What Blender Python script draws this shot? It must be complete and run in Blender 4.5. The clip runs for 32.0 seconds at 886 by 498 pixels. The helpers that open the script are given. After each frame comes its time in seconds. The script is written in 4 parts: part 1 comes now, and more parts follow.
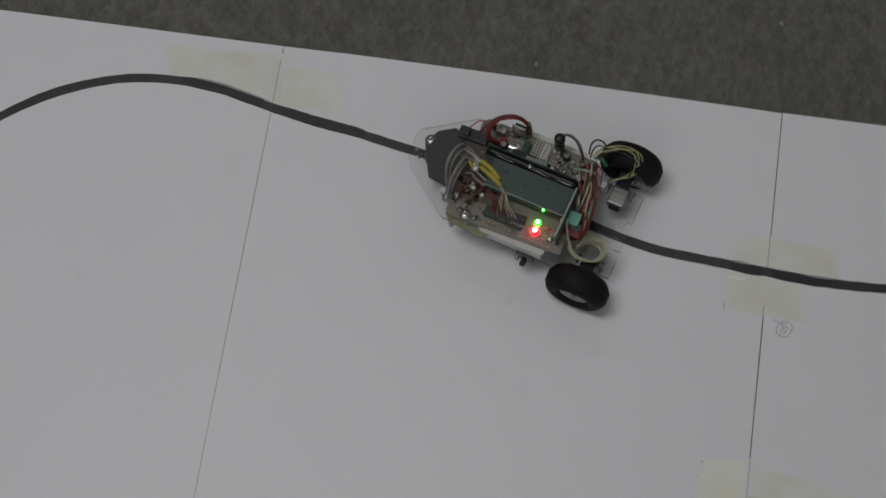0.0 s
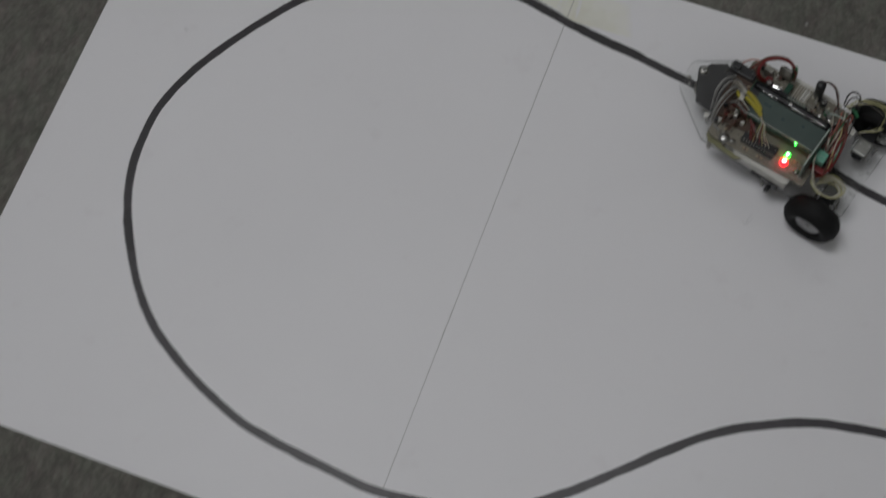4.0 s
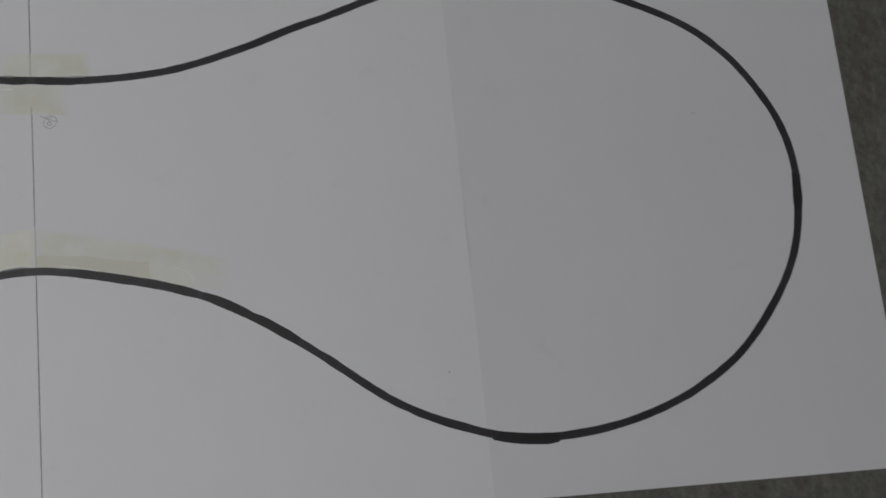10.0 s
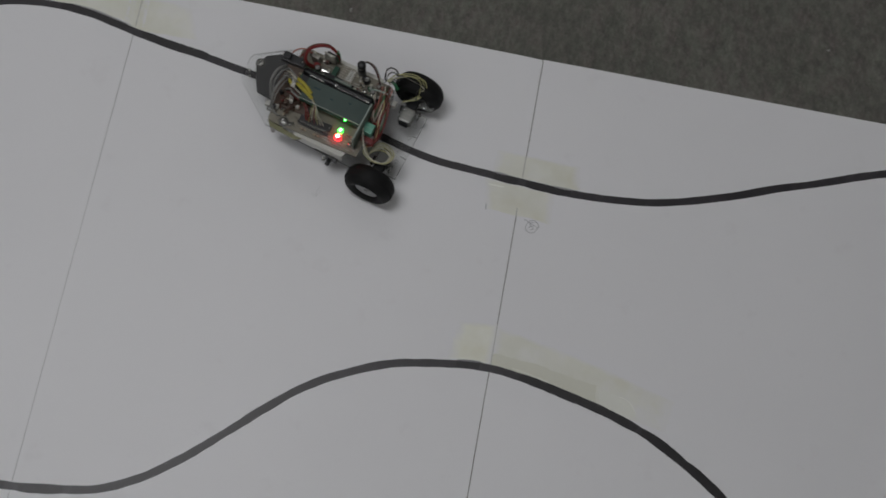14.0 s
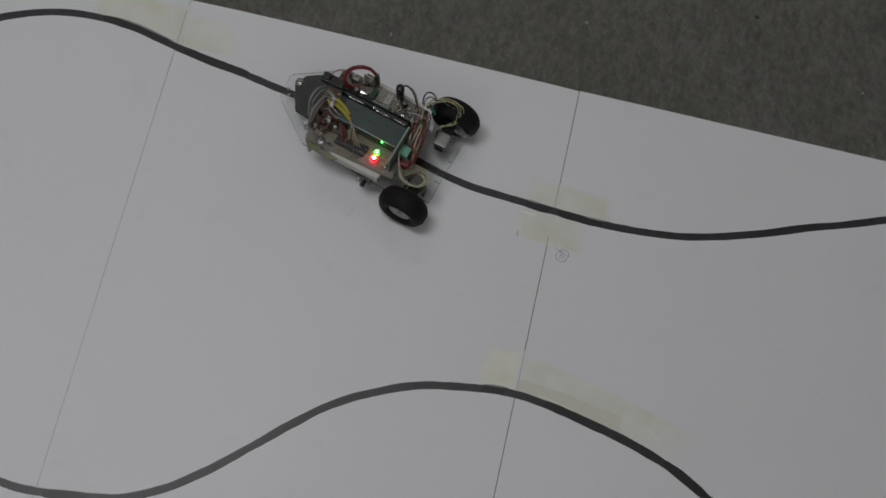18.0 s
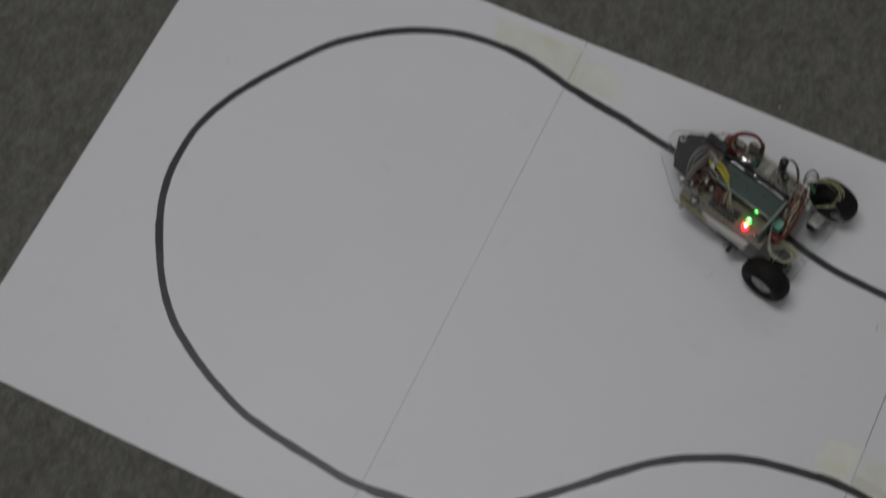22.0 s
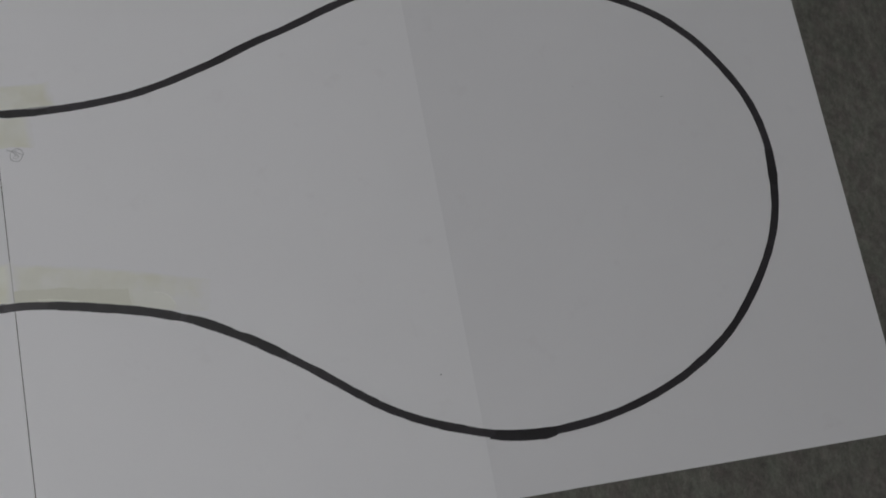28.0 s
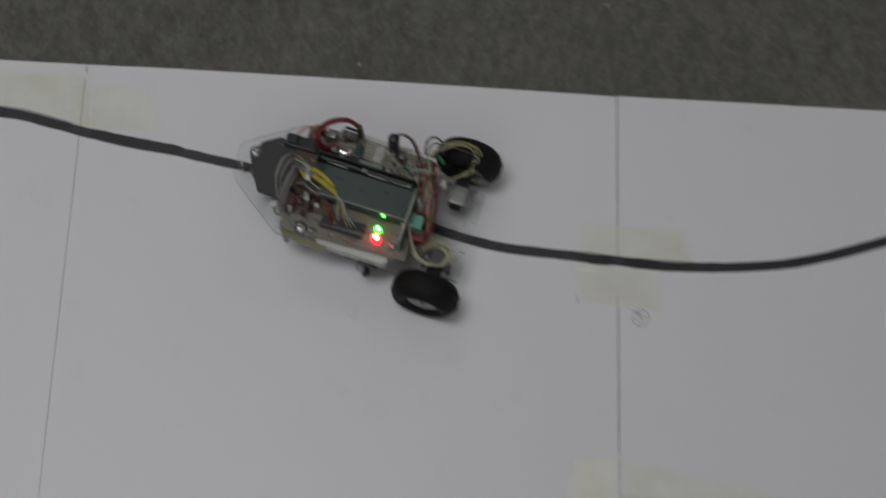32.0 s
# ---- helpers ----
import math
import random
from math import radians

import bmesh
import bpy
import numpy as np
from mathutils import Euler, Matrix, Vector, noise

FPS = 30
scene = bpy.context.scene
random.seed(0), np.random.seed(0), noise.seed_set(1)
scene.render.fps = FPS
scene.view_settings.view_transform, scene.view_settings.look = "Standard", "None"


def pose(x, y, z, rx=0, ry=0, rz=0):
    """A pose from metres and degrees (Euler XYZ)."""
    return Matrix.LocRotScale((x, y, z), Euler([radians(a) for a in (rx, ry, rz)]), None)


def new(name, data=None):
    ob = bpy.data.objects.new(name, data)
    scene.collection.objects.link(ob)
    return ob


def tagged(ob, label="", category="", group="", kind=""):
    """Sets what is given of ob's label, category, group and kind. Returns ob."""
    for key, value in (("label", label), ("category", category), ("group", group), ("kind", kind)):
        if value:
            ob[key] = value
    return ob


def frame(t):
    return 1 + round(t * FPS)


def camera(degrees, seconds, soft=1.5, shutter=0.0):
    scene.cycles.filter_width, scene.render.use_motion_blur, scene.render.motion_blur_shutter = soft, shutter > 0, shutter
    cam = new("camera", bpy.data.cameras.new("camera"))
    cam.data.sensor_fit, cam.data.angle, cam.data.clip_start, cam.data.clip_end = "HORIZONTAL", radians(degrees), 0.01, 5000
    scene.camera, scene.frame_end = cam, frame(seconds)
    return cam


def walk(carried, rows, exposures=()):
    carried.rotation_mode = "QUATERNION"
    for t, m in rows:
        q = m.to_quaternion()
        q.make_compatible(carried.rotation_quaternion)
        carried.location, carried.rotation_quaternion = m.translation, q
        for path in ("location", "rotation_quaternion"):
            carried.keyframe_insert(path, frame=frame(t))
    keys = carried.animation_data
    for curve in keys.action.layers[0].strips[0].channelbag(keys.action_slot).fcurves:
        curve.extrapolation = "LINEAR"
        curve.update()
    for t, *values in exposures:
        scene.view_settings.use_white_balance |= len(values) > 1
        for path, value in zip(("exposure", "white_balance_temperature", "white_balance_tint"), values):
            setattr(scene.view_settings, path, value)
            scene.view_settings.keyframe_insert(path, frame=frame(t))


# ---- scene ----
# The camera is held by someone standing beside the paper, who turns to follow the course.
cam = camera(31.84, 32.0, soft=1.65, shutter=0.6)
PATH = [
    (0, -0.1472, -0.4999, 1.1990, 16.755, 2.781, 8.488),
    (0.4, -0.1501, -0.5196, 1.1965, 17.287, 3.349, 6.612),
    (1, -0.1820, -0.5484, 1.1986, 19.229, 1.405, 5.485),
    (1.5, -0.1805, -0.5550, 1.1994, 19.873, 1.158, 6.970),
    (2, -0.1894, -0.5527, 1.1997, 19.605, 0.580, 9.169),
    (2.4, -0.2011, -0.5623, 1.2271, 19.961, 2.210, 12.124),
    (2.7, -0.2325, -0.5704, 1.2550, 20.282, 3.357, 14.764),
    (3, -0.2261, -0.5926, 1.2583, 21.736, 4.532, 17.066),
    (3.5, -0.2030, -0.6470, 1.2814, 21.101, 6.281, 19.076),
    (3.8, -0.1877, -0.6638, 1.3057, 19.508, 5.249, 20.195),
    (4, -0.1853, -0.6907, 1.3217, 19.109, 4.710, 20.540),
    (4.5, -0.1826, -0.7291, 1.3642, 17.834, 4.998, 21.791),
    (6.5, -0.0075, -0.7680, 1.4121, 17.497, -0.041, 10.394),
    (7, 0.0232, -0.7693, 1.4153, 17.721, -0.719, 5.486),
    (7.5, 0.0828, -0.7957, 1.4080, 18.548, -0.241, -0.130),
    (8, 0.1412, -0.7724, 1.4195, 17.235, -0.603, -3.785),
    (8.5, 0.2102, -0.7665, 1.4263, 16.807, -1.574, -4.994),
    (9, 0.1938, -0.7825, 1.4278, 17.608, -5.085, -5.769),
    (9.5, 0.1947, -0.7821, 1.4281, 17.594, -6.445, -6.442),
    (10, 0.1870, -0.7665, 1.4296, 17.396, -6.154, -5.810),
    (10.5, 0.1716, -0.7554, 1.4309, 18.444, -5.963, -5.101),
    (11, 0.1573, -0.7317, 1.4384, 19.059, -6.033, -3.698),
    (11.5, 0.1295, -0.7271, 1.4403, 19.812, -5.842, -1.261),
    (12, 0.0706, -0.7119, 1.4534, 19.604, -6.162, 0.894),
    (12.5, 0.0470, -0.6972, 1.4676, 18.880, -4.977, 4.137),
    (13, -0.0008, -0.7107, 1.4403, 19.449, -4.204, 6.587),
    (13.5, -0.0499, -0.6923, 1.4578, 18.043, -3.858, 8.499),
    (14, -0.0332, -0.6857, 1.4625, 17.612, -1.986, 10.151),
    (14.5, -0.0165, -0.7050, 1.4605, 18.249, -1.220, 10.741),
    (16.5, -0.0231, -0.7075, 1.4728, 19.059, -1.796, 11.015),
    (17, -0.0382, -0.7114, 1.4673, 19.394, -2.324, 11.146),
    (17.5, -0.0502, -0.7014, 1.4587, 19.032, -2.503, 11.335),
    (18, -0.0509, -0.7050, 1.4668, 18.909, -2.377, 12.487),
    (18.5, -0.0635, -0.7151, 1.4623, 19.296, -2.171, 12.852),
    (19, -0.0727, -0.7325, 1.4646, 20.060, -1.959, 14.031),
    (19.5, -0.0856, -0.7317, 1.4694, 20.535, -1.164, 14.163),
    (20, -0.0998, -0.7156, 1.4664, 20.342, -0.739, 15.874),
    (20.5, -0.1623, -0.7289, 1.4628, 21.274, -1.629, 17.378),
    (21, -0.1273, -0.7095, 1.4883, 22.068, 1.515, 21.372),
    (21.5, -0.1633, -0.7669, 1.4759, 23.534, 1.007, 23.933),
    (22, -0.1229, -0.7516, 1.4699, 21.453, 3.465, 25.849),
    (22.5, -0.1160, -0.7536, 1.4583, 18.915, 3.940, 25.535),
    (23, -0.0997, -0.7548, 1.4485, 17.401, 2.548, 23.216),
    (23.5, -0.0575, -0.7484, 1.4394, 16.225, 2.036, 19.966),
    (24, -0.0214, -0.7251, 1.4441, 14.679, 1.447, 15.552),
    (24.5, 0.0149, -0.7311, 1.4347, 15.120, 0.824, 10.993),
    (25, 0.0578, -0.7385, 1.4411, 16.173, 0.491, 5.482),
    (25.5, 0.1162, -0.7786, 1.4156, 18.038, 0.700, 0.184),
    (26, 0.1499, -0.7806, 1.4178, 17.706, -0.376, -4.328),
    (26.5, 0.1775, -0.7948, 1.4167, 17.699, -2.116, -7.955),
    (28.5, 0.1591, -0.7289, 1.4141, 18.367, -6.737, -10.796),
    (28.7, 0.1645, -0.7064, 1.4230, 18.008, -6.138, -10.144),
    (29, 0.1223, -0.6989, 1.4149, 18.926, -7.047, -9.214),
    (29.2, 0.1109, -0.6996, 1.4184, 19.383, -6.889, -8.261),
    (29.5, 0.0851, -0.6672, 1.4208, 18.770, -6.768, -6.575),
    (30, 0.0323, -0.6831, 1.4151, 19.846, -6.201, -4.222),
    (30.5, -0.0566, -0.6657, 1.4127, 19.270, -5.841, -2.752),
    (31, -0.1325, -0.6370, 1.3352, 18.404, -5.283, -1.070),
    (31.5, -0.1772, -0.5635, 1.2507, 16.393, -4.757, -0.375),
    (32, -0.1782, -0.4903, 1.1325, 17.479, -2.743, 1.601),
]
walk(cam, [(t, pose(*at)) for t, *at in PATH], exposures=[(0.0, 0.0), (1.0, -0.04), (2.0, -0.09), (3.0, -0.08), (4.0, -0.02), (7.0, -0.06), (8.0, -0.11), (9.0, 0.04), (10.0, 0.11), (11.0, 0.14), (12.0, 0.14), (13.0, 0.18), (14.0, 0.06), (17.0, -0.03), (20.0, -0.07), (22.0, -0.10), (23.0, 0.0), (25.0, -0.06), (26.0, -0.05), (29.0, 0.16), (30.0, 0.14), (31.0, 0.09), (32.0, 0.05)])


# ---------------------------------------------------------------- light
world = bpy.data.worlds.new("room_air")
scene.world = world
world.use_nodes = True
world.node_tree.nodes["Background"].inputs[0].default_value = (0.6, 0.65, 0.7, 1)
world.node_tree.nodes["Background"].inputs[1].default_value = 0.02


def area_lamp(name, m, sx, sy, power, colour):
    data = bpy.data.lights.new(name, "AREA")
    data.shape, data.size, data.size_y = "RECTANGLE", sx, sy
    data.energy, data.color = power, colour
    ob = new(name, data)
    ob.matrix_world = m
    return ob


# First lamp placed from reflections and shadows; the other four added unseen as fill.
LAMPS = [(-0.80, -0.20, 1.0), (-0.80, -2.3, 0.36), (-0.80, 1.9, 0.2), (1.9, -2.1, 0.25), (1.9, 2.1, 0.2)]
CEILING = 2.5
for lx, ly, share in LAMPS:
    area_lamp("assumed_tube_light", pose(lx, ly, CEILING - 0.075), 1.15, 0.56, 14.0 * share, (0.978, 0.985, 0.997))


# ---------------------------------------------------------------- materials
def material(name):
    mat = bpy.data.materials.new(name)
    mat.use_nodes = True
    nt = mat.node_tree
    return mat, nt, nt.nodes["Principled BSDF"]


def node(nt, kind, links=(), **values):
    n = nt.nodes.new(kind)
    for key, v in values.items():
        n.inputs[key.replace("_", " ")].default_value = v
    for key, socket in links:
        nt.links.new(socket, n.inputs[key])
    return n


def ramp(nt, fac, stops):
    n = nt.nodes.new("ShaderNodeValToRGB")
    while len(n.color_ramp.elements) < len(stops):
        n.color_ramp.elements.new(0.5)
    for e, (p, c) in zip(n.color_ramp.elements, stops):
        e.position, e.color = p, (*c, 1)
    nt.links.new(fac, n.inputs[0])
    return n.outputs[0]


def mix(nt, fac, a, b, blend="MIX"):
    n = nt.nodes.new("ShaderNodeMix")
    n.data_type, n.blend_type = "RGBA", blend
    for i, v in ((0, fac), (6, a), (7, b)):
        if isinstance(v, (int, float)):
            n.inputs[i].default_value = v
        elif isinstance(v, tuple):
            n.inputs[i].default_value = (*v, 1)
        else:
            nt.links.new(v, n.inputs[i])
    return n.outputs[2]


def place_of(nt):
    return nt.nodes.new("ShaderNodeNewGeometry").outputs["Position"]


def plain(name, colour, rough=0.5, metal=0.0, grain=600.0, vary=0.12, bump=0.05, coat=0.0, spec=0.5):
    """A surface of one colour with fine mottling and relief."""
    mat, nt, b = material(name)
    pos = nt.nodes.new("ShaderNodeTexCoord").outputs["Object"]
    big = node(nt, "ShaderNodeTexNoise", [("Vector", pos)], Scale=grain * 0.12, Detail=3.0)
    fine = node(nt, "ShaderNodeTexNoise", [("Vector", pos)], Scale=grain, Detail=2.0)
    m1 = mix(nt, big.outputs[0], tuple(c * (1 - vary) for c in colour), tuple(min(1, c * (1 + vary)) for c in colour))
    m2 = mix(nt, fine.outputs[0], tuple(c * (1 - vary) for c in colour), m1)
    nt.links.new(m2, b.inputs["Base Color"])
    b.inputs["Roughness"].default_value = rough
    b.inputs["Metallic"].default_value = metal
    b.inputs["Coat Weight"].default_value = coat
    b.inputs["Specular IOR Level"].default_value = spec
    bp = node(nt, "ShaderNodeBump", [("Height", fine.outputs[0])], Strength=bump, Distance=0.0004)
    nt.links.new(bp.outputs[0], b.inputs["Normal"])
    return mat


def carpet_material():
    """Worn loop pile: grey-olive, with dull brown and violet threads and trodden patches."""
    mat, nt, b = material("grey_carpet")
    pos = place_of(nt)
    turn = node(nt, "ShaderNodeMapping", [("Vector", pos)], Rotation=(0, 0, 0.5), Scale=(1.0, 0.6, 1.0))
    tuft = node(nt, "ShaderNodeTexNoise", [("Vector", turn.outputs[0])], Scale=170.0, Detail=6.0, Roughness=0.74)
    fuzz = node(nt, "ShaderNodeTexNoise", [("Vector", pos)], Scale=520.0, Detail=3.0, Roughness=0.75)
    clump = node(nt, "ShaderNodeTexNoise", [("Vector", turn.outputs[0])], Scale=62.0, Detail=5.0, Roughness=0.72)
    patch = node(nt, "ShaderNodeTexNoise", [("Vector", pos)], Scale=9.0, Detail=4.0, Roughness=0.6)
    hue = node(nt, "ShaderNodeTexNoise", [("Vector", turn.outputs[0])], Scale=58.0, Detail=4.0, Roughness=0.65)
    c = ramp(nt, tuft.outputs[0], [(0.32, (0.052, 0.052, 0.045)), (0.5, (0.134, 0.134, 0.118)), (0.68, (0.262, 0.260, 0.235))])
    c = mix(nt, 0.24, c, ramp(nt, fuzz.outputs[0], [(0.36, (0.045, 0.045, 0.039)), (0.64, (0.26, 0.258, 0.235))]))
    c = mix(nt, 0.42, c, ramp(nt, clump.outputs[0], [(0.34, (0.062, 0.062, 0.055)), (0.66, (0.226, 0.225, 0.203))]))
    c = mix(nt, 1.0, c, ramp(nt, patch.outputs[0], [(0.32, (0.85, 0.85, 0.84)), (0.68, (1.03, 1.03, 1.02))]), "MULTIPLY")
    c = mix(nt, 1.0, c, ramp(nt, hue.outputs[0], [(0.34, (0.98, 1.02, 0.97)), (0.5, (1.02, 1.0, 0.985)), (0.68, (1.09, 0.975, 1.01))]), "MULTIPLY")
    nt.links.new(c, b.inputs["Base Color"])
    b.inputs["Roughness"].default_value = 0.95
    b.inputs["Sheen Weight"].default_value = 0.1
    bp = node(nt, "ShaderNodeBump", [("Height", tuft.outputs[0])], Strength=0.9, Distance=0.004)
    nt.links.new(bp.outputs[0], b.inputs["Normal"])
    return mat


def paper_material(name, base):
    mat, nt, b = material(name)
    pos = place_of(nt)
    cloud = node(nt, "ShaderNodeTexNoise", [("Vector", pos)], Scale=5.0, Detail=3.0)
    smear = node(nt, "ShaderNodeTexNoise", [("Vector", pos)], Scale=26.0, Detail=4.0, Roughness=0.6)
    fibre = node(nt, "ShaderNodeTexNoise", [("Vector", pos)], Scale=900.0, Detail=2.0)
    c = ramp(nt, cloud.outputs[0], [(0.3, tuple(v * 0.975 for v in base)), (0.7, base)])
    dirt = ramp(nt, smear.outputs[0], [(0.62, (1, 1, 1)), (0.85, (0.93, 0.92, 0.92))])
    c = mix(nt, 1.0, c, dirt, "MULTIPLY")
    nt.links.new(c, b.inputs["Base Color"])
    b.inputs["Roughness"].default_value = 0.5
    b.inputs["Specular IOR Level"].default_value = 0.52
    bp = node(nt, "ShaderNodeBump", [("Height", fibre.outputs[0])], Strength=0.06, Distance=0.0003)
    nt.links.new(bp.outputs[0], b.inputs["Normal"])
    return mat


def ink_material(name, colour):
    mat, nt, b = material(name)
    pos = place_of(nt)
    stroke = node(nt, "ShaderNodeTexNoise", [("Vector", pos)], Scale=140.0, Detail=4.0, Roughness=0.7)
    pool = node(nt, "ShaderNodeTexNoise", [("Vector", pos)], Scale=11.0, Detail=2.0)
    c = ramp(nt, stroke.outputs[0], [(0.3, tuple(v * 0.7 for v in colour)), (0.75, tuple(v * 1.25 for v in colour))])
    c = mix(nt, ramp(nt, pool.outputs[0], [(0.4, (0, 0, 0)), (0.65, (1, 1, 1))]), c, tuple(v * 0.62 for v in colour))
    nt.links.new(c, b.inputs["Base Color"])
    b.inputs["Roughness"].default_value = 0.42
    b.inputs["Specular IOR Level"].default_value = 0.48
    return mat


def tape_material(name, dark, light):
    """Matt yellowed paper tape, rubbed pale like the sheet towards its borders."""
    mat, nt, b = material(name)
    pos = place_of(nt)
    blot = node(nt, "ShaderNodeTexNoise", [("Vector", pos)], Scale=60.0, Detail=3.0)
    rub = node(nt, "ShaderNodeTexNoise", [("Vector", pos)], Scale=38.0, Detail=4.0, Roughness=0.6)
    c = ramp(nt, blot.outputs[0], [(0.3, dark), (0.7, light)])
    stain = node(nt, "ShaderNodeTexNoise", [("Vector", pos)], Scale=21.0, Detail=3.0, Roughness=0.55)
    c = mix(nt, ramp(nt, stain.outputs[0], [(0.52, (0, 0, 0)), (0.68, (0.75, 0.75, 0.75))]), c, tuple(v * k for v, k in zip(dark, (0.955, 0.94, 0.88))))
    c = mix(nt, ramp(nt, stain.outputs[0], [(0.34, (0.7, 0.7, 0.7)), (0.45, (0, 0, 0))]), c, (0.755, 0.75, 0.725))
    pale_span = nt.nodes.new("ShaderNodeAttribute")
    pale_span.attribute_name = "inset"
    even = node(nt, "ShaderNodeMath", [(0, pale_span.outputs["Fac"]), (1, rub.outputs[0])])
    even.operation = "ADD"
    c = mix(nt, ramp(nt, even.outputs[0], [(0.55, (0, 0, 0)), (1.2, (1, 1, 1))]), (0.735, 0.73, 0.735), c)
    nt.links.new(c, b.inputs["Base Color"])
    b.inputs["Roughness"].default_value = 0.6
    b.inputs["Specular IOR Level"].default_value = 0.35
    bp = node(nt, "ShaderNodeBump", [("Height", blot.outputs[0])], Strength=0.1, Distance=0.0004)
    nt.links.new(bp.outputs[0], b.inputs["Normal"])
    return mat


def clear_material(name, tint, amount, rough=0.08):
    """Clear plastic: mostly see-through, with a gloss."""
    mat, nt, b = material(name)
    out = nt.nodes["Material Output"]
    clear = node(nt, "ShaderNodeBsdfTransparent", Color=(*tint, 1))
    gloss = node(nt, "ShaderNodeBsdfGlossy", Roughness=rough)
    fres = node(nt, "ShaderNodeFresnel", IOR=1.35)
    haze = node(nt, "ShaderNodeBsdfDiffuse", Color=(0.5, 0.51, 0.5, 1))
    body = node(nt, "ShaderNodeMixShader", [(1, clear.outputs[0]), (2, haze.outputs[0])], Fac=amount)
    top = node(nt, "ShaderNodeMixShader", [(0, fres.outputs[0]), (1, body.outputs[0]), (2, gloss.outputs[0])])
    nt.links.new(top.outputs[0], out.inputs["Surface"])
    return mat


def board_material(name, base, dots):
    """Perforated circuit board with tinned pads on a tenth-inch grid."""
    mat, nt, b = material(name)
    pos = nt.nodes.new("ShaderNodeTexCoord").outputs["Object"]
    vor = node(nt, "ShaderNodeTexVoronoi", [("Vector", pos)], Scale=1 / 0.00254, Randomness=0.0)
    n = node(nt, "ShaderNodeTexNoise", [("Vector", pos)], Scale=70.0, Detail=3.0)
    c = mix(nt, n.outputs[0], tuple(v * 0.7 for v in base), tuple(v * 1.2 for v in base))
    pad = ramp(nt, vor.outputs["Distance"], [(0.28, (1, 1, 1)), (0.34, (0, 0, 0))])
    hole = ramp(nt, vor.outputs["Distance"], [(0.12, (1, 1, 1)), (0.16, (0, 0, 0))])
    c = mix(nt, pad, c, dots)
    c = mix(nt, hole, c, (0.02, 0.018, 0.012))
    nt.links.new(c, b.inputs["Base Color"])
    b.inputs["Roughness"].default_value = 0.42
    return mat


def glow_material(name, colour, strength):
    mat, nt, b = material(name)
    b.inputs["Base Color"].default_value = (*(0.3 * c for c in colour), 1)
    b.inputs["Emission Color"].default_value = (*colour, 1)
    b.inputs["Emission Strength"].default_value = strength
    return mat


def screen_material():
    """Reflective display glass, grey-green, with two faint rows of characters."""
    mat, nt, b = material("display_glass")
    pos = nt.nodes.new("ShaderNodeTexCoord").outputs["Object"]
    n = node(nt, "ShaderNodeTexNoise", [("Vector", pos)], Scale=55.0, Detail=2.0)
    c = mix(nt, n.outputs[0], (0.062, 0.084, 0.080), (0.090, 0.116, 0.108))
    nt.links.new(c, b.inputs["Base Color"])
    b.inputs["Roughness"].default_value = 0.16
    b.inputs["Coat Weight"].default_value = 0.4
    return mat


CARPET = carpet_material()
PAPER = paper_material("white_drawing_paper", (0.75, 0.745, 0.765))
PAPER_DULL = paper_material("duller_drawing_paper", (0.70, 0.695, 0.715))
INK = ink_material("black_marker", (0.036, 0.032, 0.038))
INK_DARK = ink_material("black_marker_redrawn", (0.022, 0.020, 0.023))
PENCIL = plain("pencil_lead", (0.36, 0.36, 0.37), 0.5)
CREASE = plain("seam_shadow_line", (0.47, 0.465, 0.43), 0.7)
TAPE = tape_material("yellowed_tape", (0.70, 0.698, 0.63), (0.742, 0.74, 0.675))
TAPE_PALE = tape_material("pale_tape", (0.77, 0.77, 0.69), (0.81, 0.81, 0.745))
# Near-white that paints the glint on lifted tape edges.
TAPE_WHITE = plain("tape_edge_glint", (0.86, 0.86, 0.80), 0.3, grain=200.0, vary=0.04)
ACRYLIC = clear_material("clear_acrylic", (0.985, 0.988, 0.985), 0.008)
ACRYLIC_EDGE = clear_material("acrylic_edge", (0.26, 0.26, 0.26), 0.14, 0.15)
BOARD = board_material("perforated_board", (0.175, 0.158, 0.122), (0.46, 0.445, 0.41))
NOSE = plain("grey_black_plastic", (0.034, 0.034, 0.035), 0.6)
ZINC = plain("zinc_plated_steel", (0.25, 0.25, 0.24), 0.42, metal=0.7)
BOARD_BARE = plain("bare_epoxy_board", (0.20, 0.195, 0.10), 0.4)
BOARD_GREEN = plain("green_board", (0.012, 0.06, 0.035), 0.35)
BOARD_PALE = plain("pale_green_board", (0.15, 0.195, 0.165), 0.4)
RUBBER = plain("black_rubber", (0.009, 0.009, 0.0095), 0.65, grain=900.0, vary=0.3, bump=0.2, spec=0.22)
RIM = plain("grey_plastic", (0.40, 0.40, 0.41), 0.45)
WHITE = plain("white_plastic", (0.58, 0.57, 0.53), 0.4)
BLACK = plain("black_plastic", (0.014, 0.014, 0.016), 0.35)
BLACK_MATT = plain("black_matt_plastic", (0.012, 0.0125, 0.014), 0.7, spec=0.3)
STEEL = plain("bright_steel", (0.62, 0.62, 0.60), 0.22, metal=1.0, vary=0.2)
TIN = plain("dull_tin", (0.36, 0.35, 0.32), 0.42, metal=1.0, vary=0.25)
COPPER = plain("brown_copper_board", (0.075, 0.045, 0.030), 0.45)
FAINT = plain("faint_pencil", (0.57, 0.57, 0.58), 0.6)
MINT = plain("mint_green_plastic", (0.13, 0.36, 0.265), 0.4)
RED_WIRE = plain("red_insulation", (0.17, 0.011, 0.011), 0.4)
GREY_WIRE = plain("grey_insulation", (0.235, 0.235, 0.225), 0.45)
WHITE_WIRE = plain("white_insulation", (0.50, 0.48, 0.40), 0.45)
